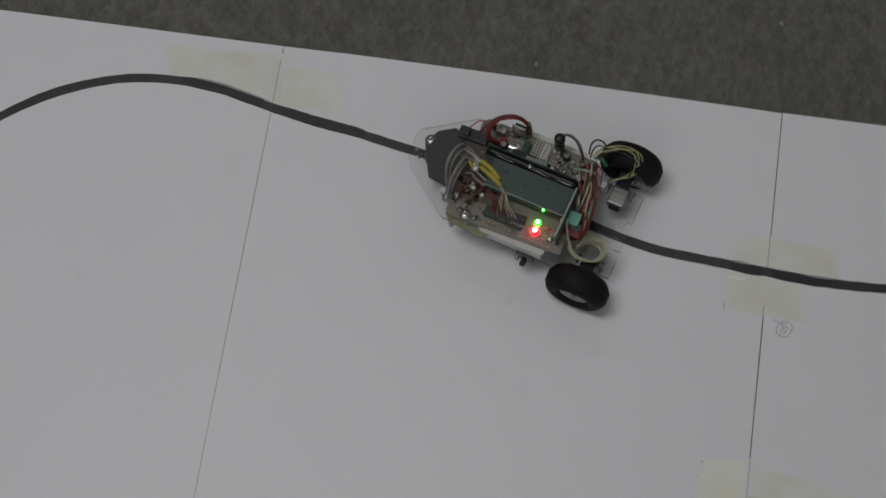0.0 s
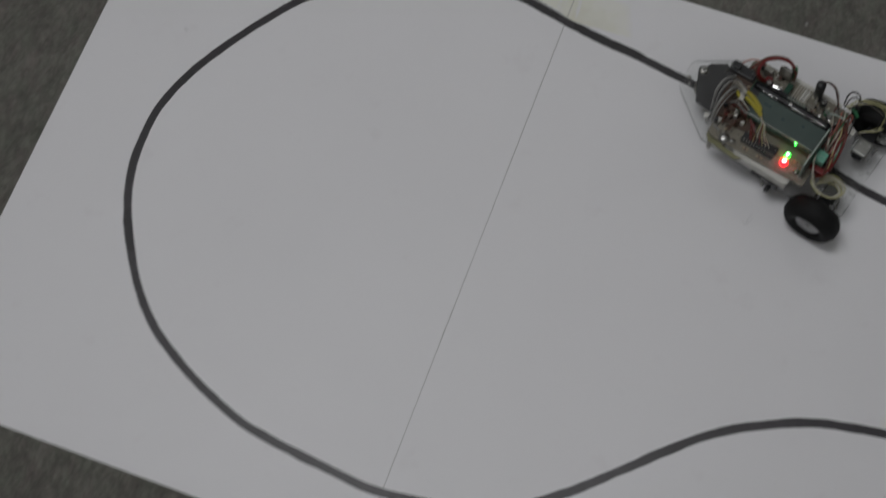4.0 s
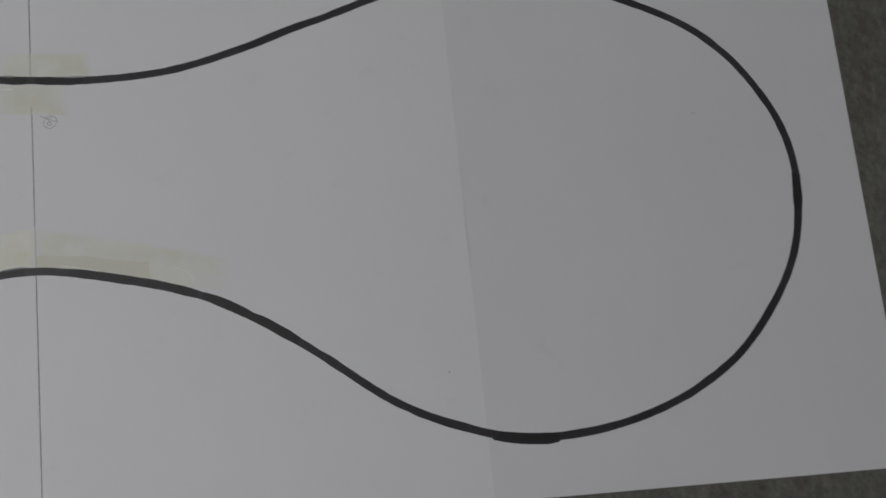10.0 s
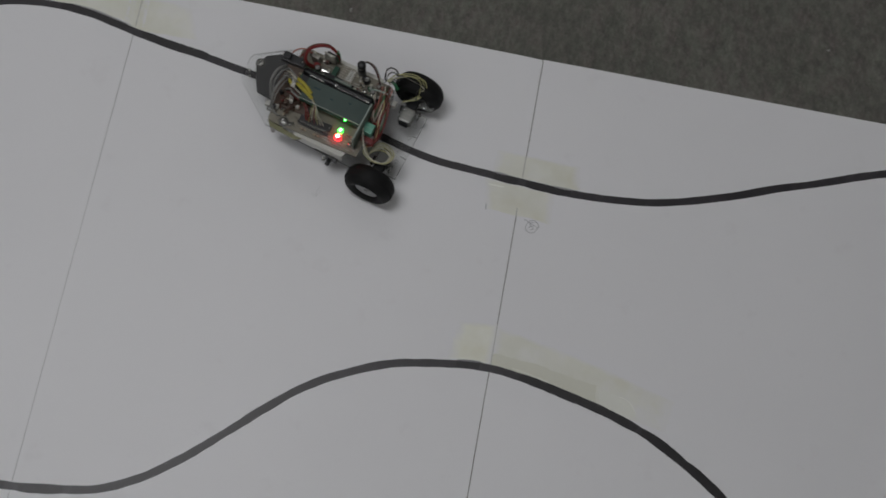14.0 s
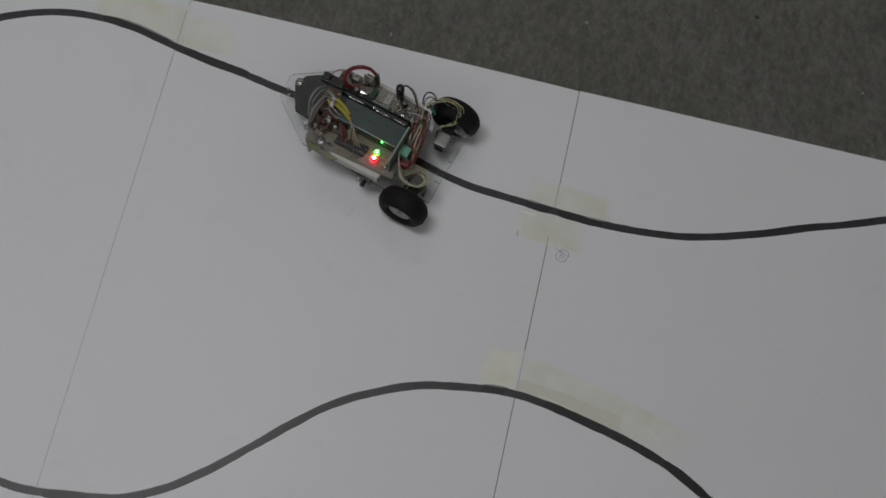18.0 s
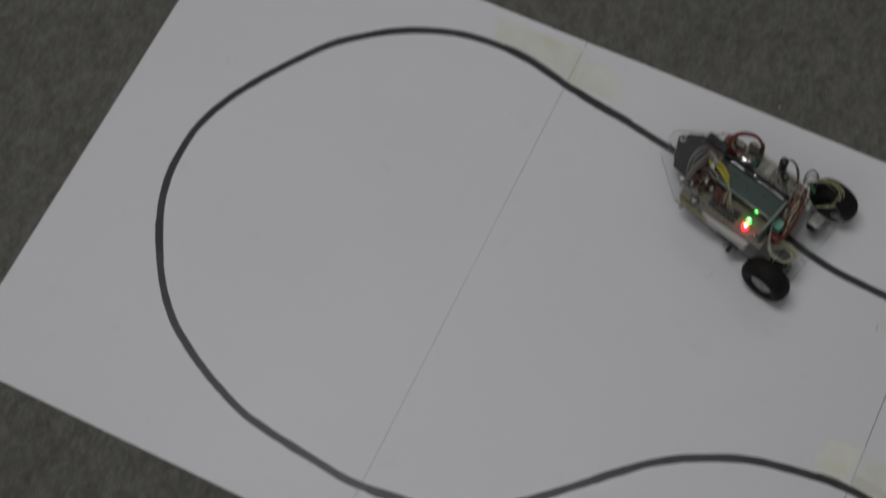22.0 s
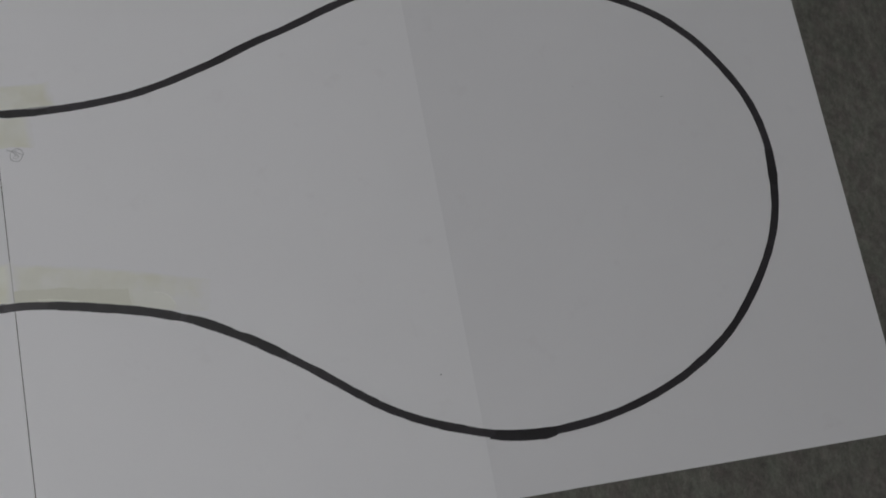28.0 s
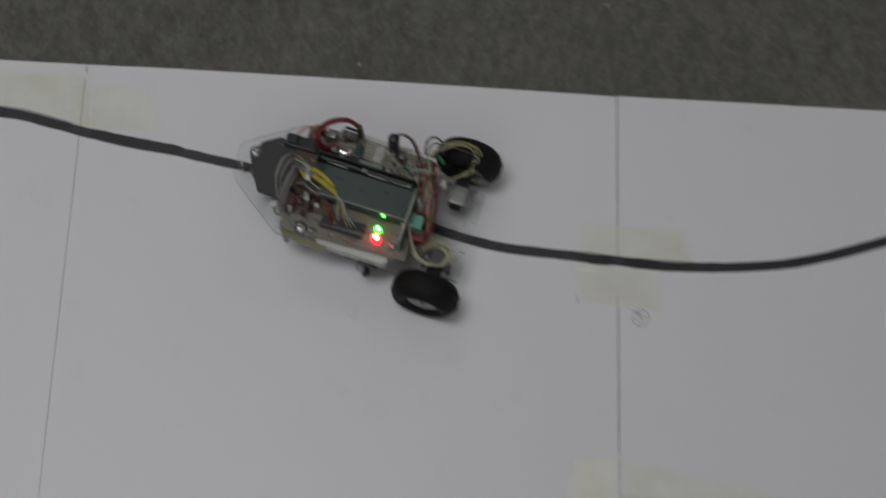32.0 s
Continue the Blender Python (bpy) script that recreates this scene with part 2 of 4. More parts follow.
YELLOW_WIRE = plain("yellow_insulation", (0.44, 0.42, 0.20), 0.45)
YELLOW = plain("yellow_heatshrink", (0.42, 0.36, 0.045), 0.4)
BLACK_WIRE = plain("black_insulation", (0.015, 0.015, 0.016), 0.4)
GREEN_WIRE = plain("green_insulation", (0.03, 0.16, 0.07), 0.4)
BROWN_WIRE = plain("brown_insulation", (0.10, 0.038, 0.026), 0.45)
SCREEN = screen_material()
LABEL = plain("white_label", (0.58, 0.57, 0.53), 0.6)
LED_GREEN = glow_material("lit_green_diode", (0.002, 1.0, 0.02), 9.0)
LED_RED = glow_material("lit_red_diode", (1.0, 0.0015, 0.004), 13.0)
# Whitish emission that stands in for glare at the middle of each diode.
GLARE_CORE_GREEN = glow_material("green_diode_glare", (0.5, 1.0, 0.55), 6.0)
GLARE_CORE_RED = glow_material("red_diode_glare", (1.0, 0.50, 0.48), 7.0)
LINT = plain("pale_lint", (0.36, 0.36, 0.34), 0.9)
DARK_LINT = plain("dark_lint", (0.03, 0.03, 0.03), 0.9)
WALL = plain("wall_paint", (0.62, 0.61, 0.58), 0.8, grain=60.0, vary=0.04)
CEILING_PAINT = plain("ceiling_paint", (0.75, 0.75, 0.73), 0.85, grain=60.0, vary=0.03)
TUBE = glow_material("lamp_diffuser", (0.97, 0.98, 1.0), 1.15)
LAMP_BODY = plain("white_enamel", (0.75, 0.75, 0.75), 0.4)


# ---------------------------------------------------------------- mesh helpers
def finish(name, bm, mat, smooth=False):
    me = bpy.data.meshes.new(name)
    bm.normal_update()
    bm.to_mesh(me)
    bm.free()
    for m in mat if isinstance(mat, (list, tuple)) else (mat,):
        me.materials.append(m)
    if smooth:
        me.shade_smooth()
    return me


def part(name, bm, mat, parent, label="", smooth=False):
    ob = new(name, finish(name, bm, mat, smooth))
    ob.parent = parent
    if label:
        tagged(ob, label)
    return ob


def thing(name, bm, mat, label, category, group="", kind="", smooth=False):
    return tagged(new(name, finish(name, bm, mat, smooth)), label, category, group, kind)


def box(x0, x1, y0, y1, z0, z1, bevel=0.0, bm=None, seg=2):
    own = bmesh.new()
    bmesh.ops.create_cube(own, size=1)
    for v in own.verts:
        v.co = Vector((x0 + (v.co.x + 0.5) * (x1 - x0), y0 + (v.co.y + 0.5) * (y1 - y0), z0 + (v.co.z + 0.5) * (z1 - z0)))
    if bevel:
        bmesh.ops.bevel(own, geom=own.edges[:], offset=bevel, segments=seg, profile=0.6, affect="EDGES")
    return join(bm, own)


def join(bm, own, m=None):
    if m is not None:
        own.transform(m)
    if bm is None:
        return own
    me = bpy.data.meshes.new("tmp")
    own.to_mesh(me)
    own.free()
    bm.from_mesh(me)
    bpy.data.meshes.remove(me)
    return bm


def lathe(profile, m=None, steps=32, bm=None):
    """Turns a profile of (radius, height) round z."""
    own = bmesh.new()
    rings = []
    for r, z in profile:
        if r < 1e-6:
            rings.append([own.verts.new((0, 0, z))])
        else:
            rings.append([own.verts.new((r * math.cos(2 * math.pi * k / steps), r * math.sin(2 * math.pi * k / steps), z)) for k in range(steps)])
    for a, b in zip(rings, rings[1:]):
        for k in range(steps):
            n = (k + 1) % steps
            if len(a) == 1 and len(b) == 1:
                continue
            if len(a) == 1:
                own.faces.new((a[0], b[n], b[k])[::-1])
            elif len(b) == 1:
                own.faces.new((a[k], a[n], b[0]))
            else:
                own.faces.new((a[k], a[n], b[n], b[k]))
    bmesh.ops.recalc_face_normals(own, faces=own.faces[:])
    return join(bm, own, m)


def prism(outline, z0, z1, bevel=0.0, bm=None):
    own = bmesh.new()
    top = [own.verts.new((x, y, z1)) for x, y in outline]
    low = [own.verts.new((x, y, z0)) for x, y in outline]
    own.faces.new(top)
    own.faces.new(low[::-1])
    n = len(outline)
    for k in range(n):
        own.faces.new((low[k], low[(k + 1) % n], top[(k + 1) % n], top[k]))
    bmesh.ops.recalc_face_normals(own, faces=own.faces[:])
    if bevel:
        bmesh.ops.bevel(own, geom=own.edges[:], offset=bevel, segments=1, affect="EDGES")
    return join(bm, own)


def smooth_line(points, per=8, closed=False):
    """A curve through the points, glided."""
    ps = [Vector(p) for p in points]
    n = len(ps)
    out = []
    for k in range(n if closed else n - 1):
        if closed:
            a, b, c, d = (ps[(k + j) % n] for j in (-1, 0, 1, 2))
        else:
            a, b, c, d = ps[max(k - 1, 0)], ps[k], ps[k + 1], ps[min(k + 2, n - 1)]
        for j in range(per):
            t = j / per
            out.append(0.5 * (2 * b + (c - a) * t + (2 * a - 5 * b + 4 * c - d) * t * t + (3 * b - a - 3 * c + d) * t**3))
    if not closed:
        out.append(ps[-1])
    return out


def tube(points, radius, sides=8, per=8, bm=None):
    """A wire through the points."""
    line = smooth_line(points, per)
    own = bmesh.new()
    rings, up = [], Vector((0.13, 0.31, 0.94))
    for k, p in enumerate(line):
        way = (line[min(k + 1, len(line) - 1)] - line[max(k - 1, 0)]).normalized()
        side = way.cross(up)
        side = side.normalized() if side.length > 1e-4 else way.orthogonal().normalized()
        up = side.cross(way).normalized()
        rings.append([own.verts.new(p + radius * (math.cos(a) * side + math.sin(a) * up)) for a in (2 * math.pi * j / sides for j in range(sides))])
    for a, b in zip(rings, rings[1:]):
        for j in range(sides):
            own.faces.new((a[j], a[(j + 1) % sides], b[(j + 1) % sides], b[j]))
    own.faces.new(rings[0][::-1])
    own.faces.new(rings[-1])
    bmesh.ops.recalc_face_normals(own, faces=own.faces[:])
    return join(bm, own)


def screw(x, y, z, r, h=0.0022):
    """A pan head with a cross recess."""
    bm = lathe([(0, h), (r * 0.45, h * 0.97), (r * 0.8, h * 0.75), (r, h * 0.3), (r, 0), (0, 0)], Matrix.Translation((x, y, z)), 20)
    return bm


def cross_slot(x, y, z, r):
    bm = box(x - r * 0.5, x + r * 0.5, y - r * 0.1, y + r * 0.1, z, z + 0.0003)
    return box(x - r * 0.1, x + r * 0.1, y - r * 0.5, y + r * 0.5, z, z + 0.00028, bm=bm)


# ---------------------------------------------------------------- the room
def room():
    half = 3.2
    tagged(new("floor", finish("floor", box(-half, half, -half, half, -0.05, 0.0), CARPET)), "dark grey short-pile carpet floor", "carpet", kind="structure")
    for name, b in (("wall_north", (-half, half, half, half + 0.1)), ("wall_south", (-half, half, -half - 0.1, -half)),
                    ("wall_east", (half, half + 0.1, -half - 0.1, half + 0.1)), ("wall_west", (-half - 0.1, -half, -half - 0.1, half + 0.1))):
        tagged(new(name, finish(name, box(*b, -0.05, CEILING), WALL)), "plain painted room wall", "wall", kind="structure")
    tagged(new("ceiling", finish("ceiling", box(-half - 0.1, half + 0.1, -half - 0.1, half + 0.1, CEILING, CEILING + 0.1), CEILING_PAINT)), "plain white painted ceiling", "ceiling", kind="structure")
    for lx, ly, share in LAMPS:
        base = tagged(new("assumed_ceiling_light"), "out-of-view white fluorescent panel lamp assumed under the ceiling", "lamp", "ceiling lamps")
        base.location = (lx, ly, CEILING)
        part("housing", box(-0.62, 0.62, -0.31, 0.31, -0.06, 0.0, 0.006), LAMP_BODY, base)
        part("diffuser", box(-0.6, 0.6, -0.29, 0.29, -0.07, -0.06, 0.003), TUBE, base, "white lit diffuser")


# ---------------------------------------------------------------- the paper course
SEAM_1, SEAM_2, SEAM_3 = -0.4177, 0.0005, 0.4113
BOTTOM = -0.5822


def top_edge(x):
    """The upper paper edge: the sheets butt at slight angles."""
    if x < SEAM_1:
        return 0.0075 - 0.009 * (x - SEAM_1)
    if x < SEAM_2:
        return 0.0075 * min(1.0, (SEAM_2 - x) / 0.36) ** 0.75
    return 0.0007 - 0.0101 * x


def lie(x, y, sheet):
    """Height of a sheet's upper face: flat on the carpet, with slight waves and edges that lift."""
    curl = 0.0075 * math.exp(-((x + 0.85) ** 2 + (y - 0.012) ** 2) / 0.0022) if sheet == 0 else 0.0
    z = curl + 0.0014 + 0.0005 * math.sin(7.1 * x + 1.3 * sheet) * math.sin(6.3 * y + 0.7) + 0.0003 * math.sin(17 * x - 9 * y)
    return z - (0.0006 if sheet == 3 else 0.0)


SHEETS = [
    # left edge at the top and at the bottom, right edge at the top and at the bottom
    (-0.8464, -0.8535, -0.4178, -0.4213),
    (-0.41735, -0.42085, 0.0001, 0.0001),
    (0.0009, 0.0009, 0.4113, 0.4094),
    (0.4050, 0.4030, 0.8190, 0.8172),
]


def paper_sheet(n, label):
    lt, lb, rt, rb = SHEETS[n]
    nx, ny = 36, 48
    bm = bmesh.new()
    tops, lows = [], []
    for j in range(ny + 1):
        v = j / ny
        row, under = [], []
        for i in range(nx + 1):
            u = i / nx
            yt = top_edge(lt + u * (rt - lt))
            y = yt + v * (BOTTOM - yt)
            left, right = lt + v * (lb - lt), rt + v * (rb - rt)
            x = left + u * (right - left)
            z = lie(x, y, n)
            row.append(bm.verts.new((x, y, z)))
            under.append(bm.verts.new((x, y, z - 0.00035)))
        tops.append(row)
        lows.append(under)
    for j in range(ny):
        for i in range(nx):
            bm.faces.new((tops[j][i], tops[j + 1][i], tops[j + 1][i + 1], tops[j][i + 1]))
            bm.faces.new((lows[j][i], lows[j][i + 1], lows[j + 1][i + 1], lows[j + 1][i]))
    for i in range(nx):
        bm.faces.new((tops[0][i], tops[0][i + 1], lows[0][i + 1], lows[0][i]))
        bm.faces.new((tops[ny][i + 1], tops[ny][i], lows[ny][i], lows[ny][i + 1]))
    for j in range(ny):
        bm.faces.new((tops[j + 1][0], tops[j][0], lows[j][0], lows[j + 1][0]))
        bm.faces.new((tops[j][nx], tops[j + 1][nx], lows[j + 1][nx], lows[j][nx]))
    return thing("paper_sheet", bm, PAPER_DULL if n == 3 else PAPER, label, "paper sheet", "sheets of the course", smooth=False)


# The bends of the drawn course, once round from the middle seam.
RIGHT_BEND = [
    (-0.0013, -0.1363), (0.0422, -0.1389), (0.0858, -0.1380), (0.1290, -0.1331), (0.1715, -0.1233), (0.2130, -0.1101),
    (0.2538, -0.0948), (0.2951, -0.0811), (0.3359, -0.0657), (0.3777, -0.0534), (0.4209, -0.0480), (0.4644, -0.0454),
    (0.5076, -0.0502), (0.5503, -0.0587), (0.5908, -0.0747), (0.6306, -0.0926), (0.6676, -0.1154), (0.6994, -0.1451),
    (0.7241, -0.1809), (0.7425, -0.2203), (0.7513, -0.2629), (0.7499, -0.3064), (0.7404, -0.3488), (0.7226, -0.3885),
    (0.6972, -0.4238), (0.6677, -0.4559), (0.6326, -0.4816), (0.5938, -0.5013), (0.5524, -0.5148), (0.5097, -0.5232),
]
LOWER_WAVE = [
    (0.4662, -0.5254), (0.4230, -0.5201), (0.3814, -0.5074), (0.3416, -0.4897), (0.3051, -0.4660), (0.2709, -0.4391),
    (0.2359, -0.4132), (0.1996, -0.3892), (0.1614, -0.3683), (0.1206, -0.3532), (0.0784, -0.3428), (0.0357, -0.3341),
    (-0.0076, -0.3305), (-0.0507, -0.3351), (-0.0934, -0.3434), (-0.1337, -0.3596), (-0.1714, -0.3813), (-0.2047, -0.4094),
    (-0.2366, -0.4390), (-0.2689, -0.4682), (-0.3038, -0.4944), (-0.3435, -0.5127), (-0.3864, -0.5198), (-0.4298, -0.5240),
    (-0.4732, -0.5202), (-0.5164, -0.5150), (-0.5593, -0.5076), (-0.6001, -0.4924), (-0.6391, -0.4730), (-0.6752, -0.4487),
]
LEFT_BEND = [
    (-0.7045, -0.4166), (-0.7279, -0.3799), (-0.7470, -0.3408), (-0.7555, -0.2982), (-0.7537, -0.2548), (-0.7404, -0.2134),
    (-0.7190, -0.1755), (-0.6945, -0.1395), (-0.6670, -0.1057), (-0.6333, -0.0782), (-0.5959, -0.0560), (-0.5550, -0.0410),
    (-0.5120, -0.0349), (-0.4685, -0.0370), (-0.4260, -0.0465), (-0.3834, -0.0556), (-0.3403, -0.0622), (-0.2976, -0.0706),
    (-0.2548, -0.0787), (-0.2133, -0.0921), (-0.1719, -0.1055), (-0.1306, -0.1195), (-0.0881, -0.1290), (-0.0447, -0.1329),
]
LOOP = RIGHT_BEND + LOWER_WAVE + LEFT_BEND
LINE_WIDTH = 0.0078


def seam_at(k, y):
    v = min(1, max(0, -y / 0.582))
    a = SHEETS[k]
    return a[2] + v * (a[3] - a[2])


def sheet_of(x, y):
    return sum(x > seam_at(k, y) for k in range(3))


def course_line(sheets):
    """The marker line, cut where it passes from sheet to sheet: one part for each stretch on a sheet."""
    line = smooth_line([(x, y, 0) for x, y in LOOP], 16, True)
    n = len(line)
    owner = [sheet_of(p.x, p.y) for p in line]
    start = next(k for k in range(n) if owner[k] != owner[k - 1])
    order = [(start + k) % n for k in range(n)]
    runs, run = [], [order[0]]
    for k in order[1:]:
        if owner[k] == owner[run[-1]]:
            run.append(k)
        else:
            runs.append(run)
            run = [k]
    runs.append(run)
    for turn, run in enumerate(runs):
        bm = bmesh.new()
        rows = []
        for k in [(run[0] - 1) % n] + run + [(run[-1] + j) % n for j in (1, 2)]:
            p = line[k]
            way = (line[(k + 1) % n] - line[k - 1]).normalized()
            side = Vector((-way.y, way.x, 0))
            w = LINE_WIDTH * (0.5 + 0.055 * noise.noise((p.x * 23, p.y * 23, 3)) + 0.045 * noise.noise((p.x * 90, p.y * 90, 7)))
            shift = 0.0006 * noise.noise((p.x * 17, p.y * 17, 11)) + 0.00035 * noise.noise((p.x * 55, p.y * 55, 15))
            row = []
            for s in (-1, 1):
                q = p + side * (shift + s * w)
                z = max(lie(q.x, q.y, m) for m in {owner[run[0]], sheet_of(q.x - 0.008, q.y), sheet_of(q.x + 0.008, q.y)})
                row += [bm.verts.new((q.x, q.y, z - 0.0003)), bm.verts.new((q.x, q.y, z + 0.0002 + 0.00005 * (turn % 2)))]
            rows.append(row)
        for a, b in zip(rows, rows[1:]):
            bm.faces.new((a[1], b[1], b[3], a[3]))
            bm.faces.new((a[0], b[0], b[1], a[1]))
            bm.faces.new((a[3], b[3], b[2], a[2]))
        bmesh.ops.recalc_face_normals(bm, faces=bm.faces[:])
        part("course_line", bm, INK, sheets[owner[run[0]]], "black marker line drawn along a curve")


def flat_patch(outline, n, lift, thick, parent, name, mat, label="", rough=0.0):
    """A thin flat shape that lies on a sheet, its edge a little uneven."""
    pts = []
    m = len(outline)
    for k in range(m):
        a, b = Vector(outline[k]), Vector(outline[(k + 1) % m])
        steps = max(1, int((b - a).length / 0.004))
        for j in range(steps):
            p = a.lerp(b, j / steps)
            pts.append((p.x + rough * noise.noise((p.x * 150, p.y * 150, 1)), p.y + rough * noise.noise((p.x * 150, p.y * 150, 5))))
    bm = bmesh.new()
    top = [bm.verts.new((x, y, lie(x, y, n) + lift)) for x, y in pts]
    low = [bm.verts.new((x, y, lie(x, y, n) + lift - thick)) for x, y in pts]
    bm.faces.new(top)
    for k in range(len(pts)):
        j = (k + 1) % len(pts)
        bm.faces.new((low[k], low[j], top[j], top[k]))
    bmesh.ops.triangulate(bm, faces=[f for f in bm.faces if len(f.verts) > 4])
    bmesh.ops.recalc_face_normals(bm, faces=bm.faces[:])
    return part(name, bm, mat, parent, label)


def tape(points, label, cut=0.0012, mat=None, bow=0.0, pale_span=0.016):
    """A strip of tape over the given corners, draped on the sheets below; worn is how far its far end is rubbed pale."""
    (ax, ay), (bx, by), (cx, cy), (dx, dy) = points
    nx, ny = 40, 14
    length = math.hypot(bx - ax, by - ay)
    bm = bmesh.new()
    inset = bm.verts.layers.float.new("inset")
    top = []
    for j in range(ny + 1):
        v = j / ny
        r = []
        for i in range(nx + 1):
            u = i / nx
            x = (1 - v) * ((1 - u) * ax + u * bx) + v * ((1 - u) * dx + u * cx)
            y = (1 - v) * ((1 - u) * ay + u * by) + v * ((1 - u) * dy + u * cy)
            if i in (0, nx):
                x += cut * noise.noise((y * 300, i, 2))
            y += bow * math.sin(math.pi * u) * (1 - v)
            if j in (0, ny):
                y += 0.0009 * noise.noise((x * 120, j, 4)) + 0.0016 * noise.noise((x * 38, j, 14))
            z = max(lie(x, y, k) for k in {sheet_of(x - 0.006, y), sheet_of(x + 0.006, y)}) + 0.00008 + 0.00002 * noise.noise((x * 200, y * 200, 9))
            r.append(bm.verts.new((x, y, z)))
            r[-1][inset] = min(0.85, u * length / 0.016, (1 - u) * length / pale_span, v * 0.034 / 0.008, 0.3 + (1 - v) * 0.034 / 0.006)
        top.append(r)
    for j in range(ny):
        for i in range(nx):
            bm.faces.new((top[j][i], top[j + 1][i], top[j + 1][i + 1], top[j][i + 1]))
    bmesh.ops.recalc_face_normals(bm, faces=bm.faces[:])
    ob = thing("tape_strip", bm, mat or TAPE, label, "tape", "tape strips", smooth=True)
    mean_y = (ay + dy) / 2
    for k in range(3):
        x = seam_at(k, mean_y)
        if min(ax, dx) + 0.012 < x < max(bx, cx) - 0.012:
            z = lie(x, mean_y, k) + 0.0002
            seam_line = box(x - 0.00045, x + 0.00045, min(cy, dy) + 0.001, max(ay, by) - 0.001, z - 0.0002, z - 0.00007)
            part("seam_line", seam_line, CREASE, ob, "faint line where the seam shows through")
    return ob


def pencil_stroke(points, radius, n, parent, label="", mat=None):
    bm = tube([(x, y, lie(x, y, n) + 0.00002) for x, y in points], radius, 5, 6)
    return part("pencil_mark", bm, mat or PENCIL, parent, label)


def course():
    sheets = [
        paper_sheet(0, "white drawing paper sheet lying flat on grey carpet"),
        paper_sheet(1, "white drawing paper sheet with two black bars"),
        paper_sheet(2, "white drawing paper sheet taped along both long sides"),
        paper_sheet(3, "slightly duller white drawing paper sheet on carpet"),
    ]
    course_line(sheets)
    flat_patch([(-0.1795, -0.0487), (-0.1712, -0.0515), (-0.1735, -0.059), (-0.1822, -0.0909), (-0.1930, -0.0880), (-0.1830, -0.0560)], 1, 0.00017, 0.0003, sheets[1], "start_bar", INK_DARK, "black marker bar across the course", 0.0007)
    flat_patch([(-0.1985, -0.1071), (-0.1879, -0.1101), (-0.1990, -0.1440), (-0.2112, -0.1406)], 1, 0.00017, 0.0003, sheets[1], "start_bar", INK_DARK, "black marker bar across the course", 0.0007)
    # tape over the seams
    tape([(-0.522, -0.003), (-0.411, 0.001), (-0.409, -0.042), (-0.512, -0.030)], "pale yellowed tape along the upper paper edge")
    tape([(-0.432, -0.004), (-0.366, -0.012), (-0.352, -0.046), (-0.430, -0.047)], "pale yellowed tape over a paper seam", 0.004)
    tape([(-0.029, -0.106), (0.055, -0.109), (0.060, -0.134), (-0.031, -0.134)], "pale yellowed tape over the middle seam", 0.004)
    low = tape([(-0.037, -0.138), (0.034, -0.139), (0.036, -0.175), (-0.031, -0.170)], "pale yellowed tape below the course line", 0.004)
    # White sliver paints the glint where the tape lifts.
    flat_patch([(-0.033, -0.1436), (-0.024, -0.1434), (-0.016, -0.1440), (-0.018, -0.1452), (-0.030, -0.1450)], 1, 0.00022, 0.0002, low, "lifted_edge_glint", TAPE_WHITE, "lifted tape edge with its glint painted white", 0.0005)
    tape([(-0.036, -0.289), (0.002, -0.286), (0.002, -0.329), (-0.042, -0.327)], "short pale yellowed tape ending at the middle seam", 0.004, TAPE_PALE)
    long = tape([(0.0005, -0.288), (0.181, -0.331), (0.176, -0.362), (0.0005, -0.328)], "long yellowed tape strip beside the course line", 0.004, None, 0.0035, 0.11)
    flat_patch([(0.0015, -0.3155), (0.050, -0.3185), (0.060, -0.3215), (0.104, -0.3285), (0.106, -0.3475), (0.060, -0.3370), (0.0015, -0.3270)], 2, 0.00014, 0.0001, long, "doubled_piece", TAPE_DARK_FLAT, "darker piece where two layers overlap", 0.0012)
    flat_patch([(0.108, -0.3310), (0.128, -0.3350), (0.141, -0.3420), (0.1465, -0.3500), (0.143, -0.3545), (0.110, -0.3460)], 2, 0.00015, 0.0001, long, "rubbed_piece", TAPE_PALE_FLAT, "paler rubbed piece of tape", 0.0012)
    # White threads paint curved glints along the tape's raised edges.
    for a, b, c in (((0.128, -0.3352), (0.1385, -0.3392), (0.1458, -0.3492)), ((0.022, -0.3265), (0.040, -0.3295), (0.058, -0.3335))):
        part("lifted_edge_glint", tube([(x, y, lie(x, y, 2) + 0.0002) for x, y in (a, b, c)], 0.00045, 6, 8), TAPE_WHITE, long, "lifted tape edge with its glint painted white")
    # Dark strip paints the thin shadow line between the two tapes.
    part("seam_line", box(0.0003, 0.0011, -0.3275, -0.2880, lie(0.0007, -0.308, 1), lie(0.0007, -0.308, 1) + 0.0004), CREASE, long, "faint shadow line painted where the two strips meet")
    corner = tape([(0.362, -0.012), (0.467, -0.006), (0.461, -0.043), (0.358, -0.050)], "pale yellowed tape near the upper paper edge", 0.004)
    flat_patch([(0.4125, -0.0275), (0.430, -0.0250), (0.447, -0.0265), (0.4500, -0.0420), (0.432, -0.0430), (0.4125, -0.0450)], 3, 0.00075, 0.0006, corner, "doubled_piece", TAPE_DARK_FLAT, "darker piece where two layers overlap", 0.001)
    # Flat dark grey triangle where the tape corner curls.
    flat_patch([(0.4600, -0.0055), (0.4680, -0.0050), (0.4672, -0.0125)], 3, 0.0008, 0.0006, corner, "curled_corner", CURLED, "dark grey curled tape corner", 0.0006)
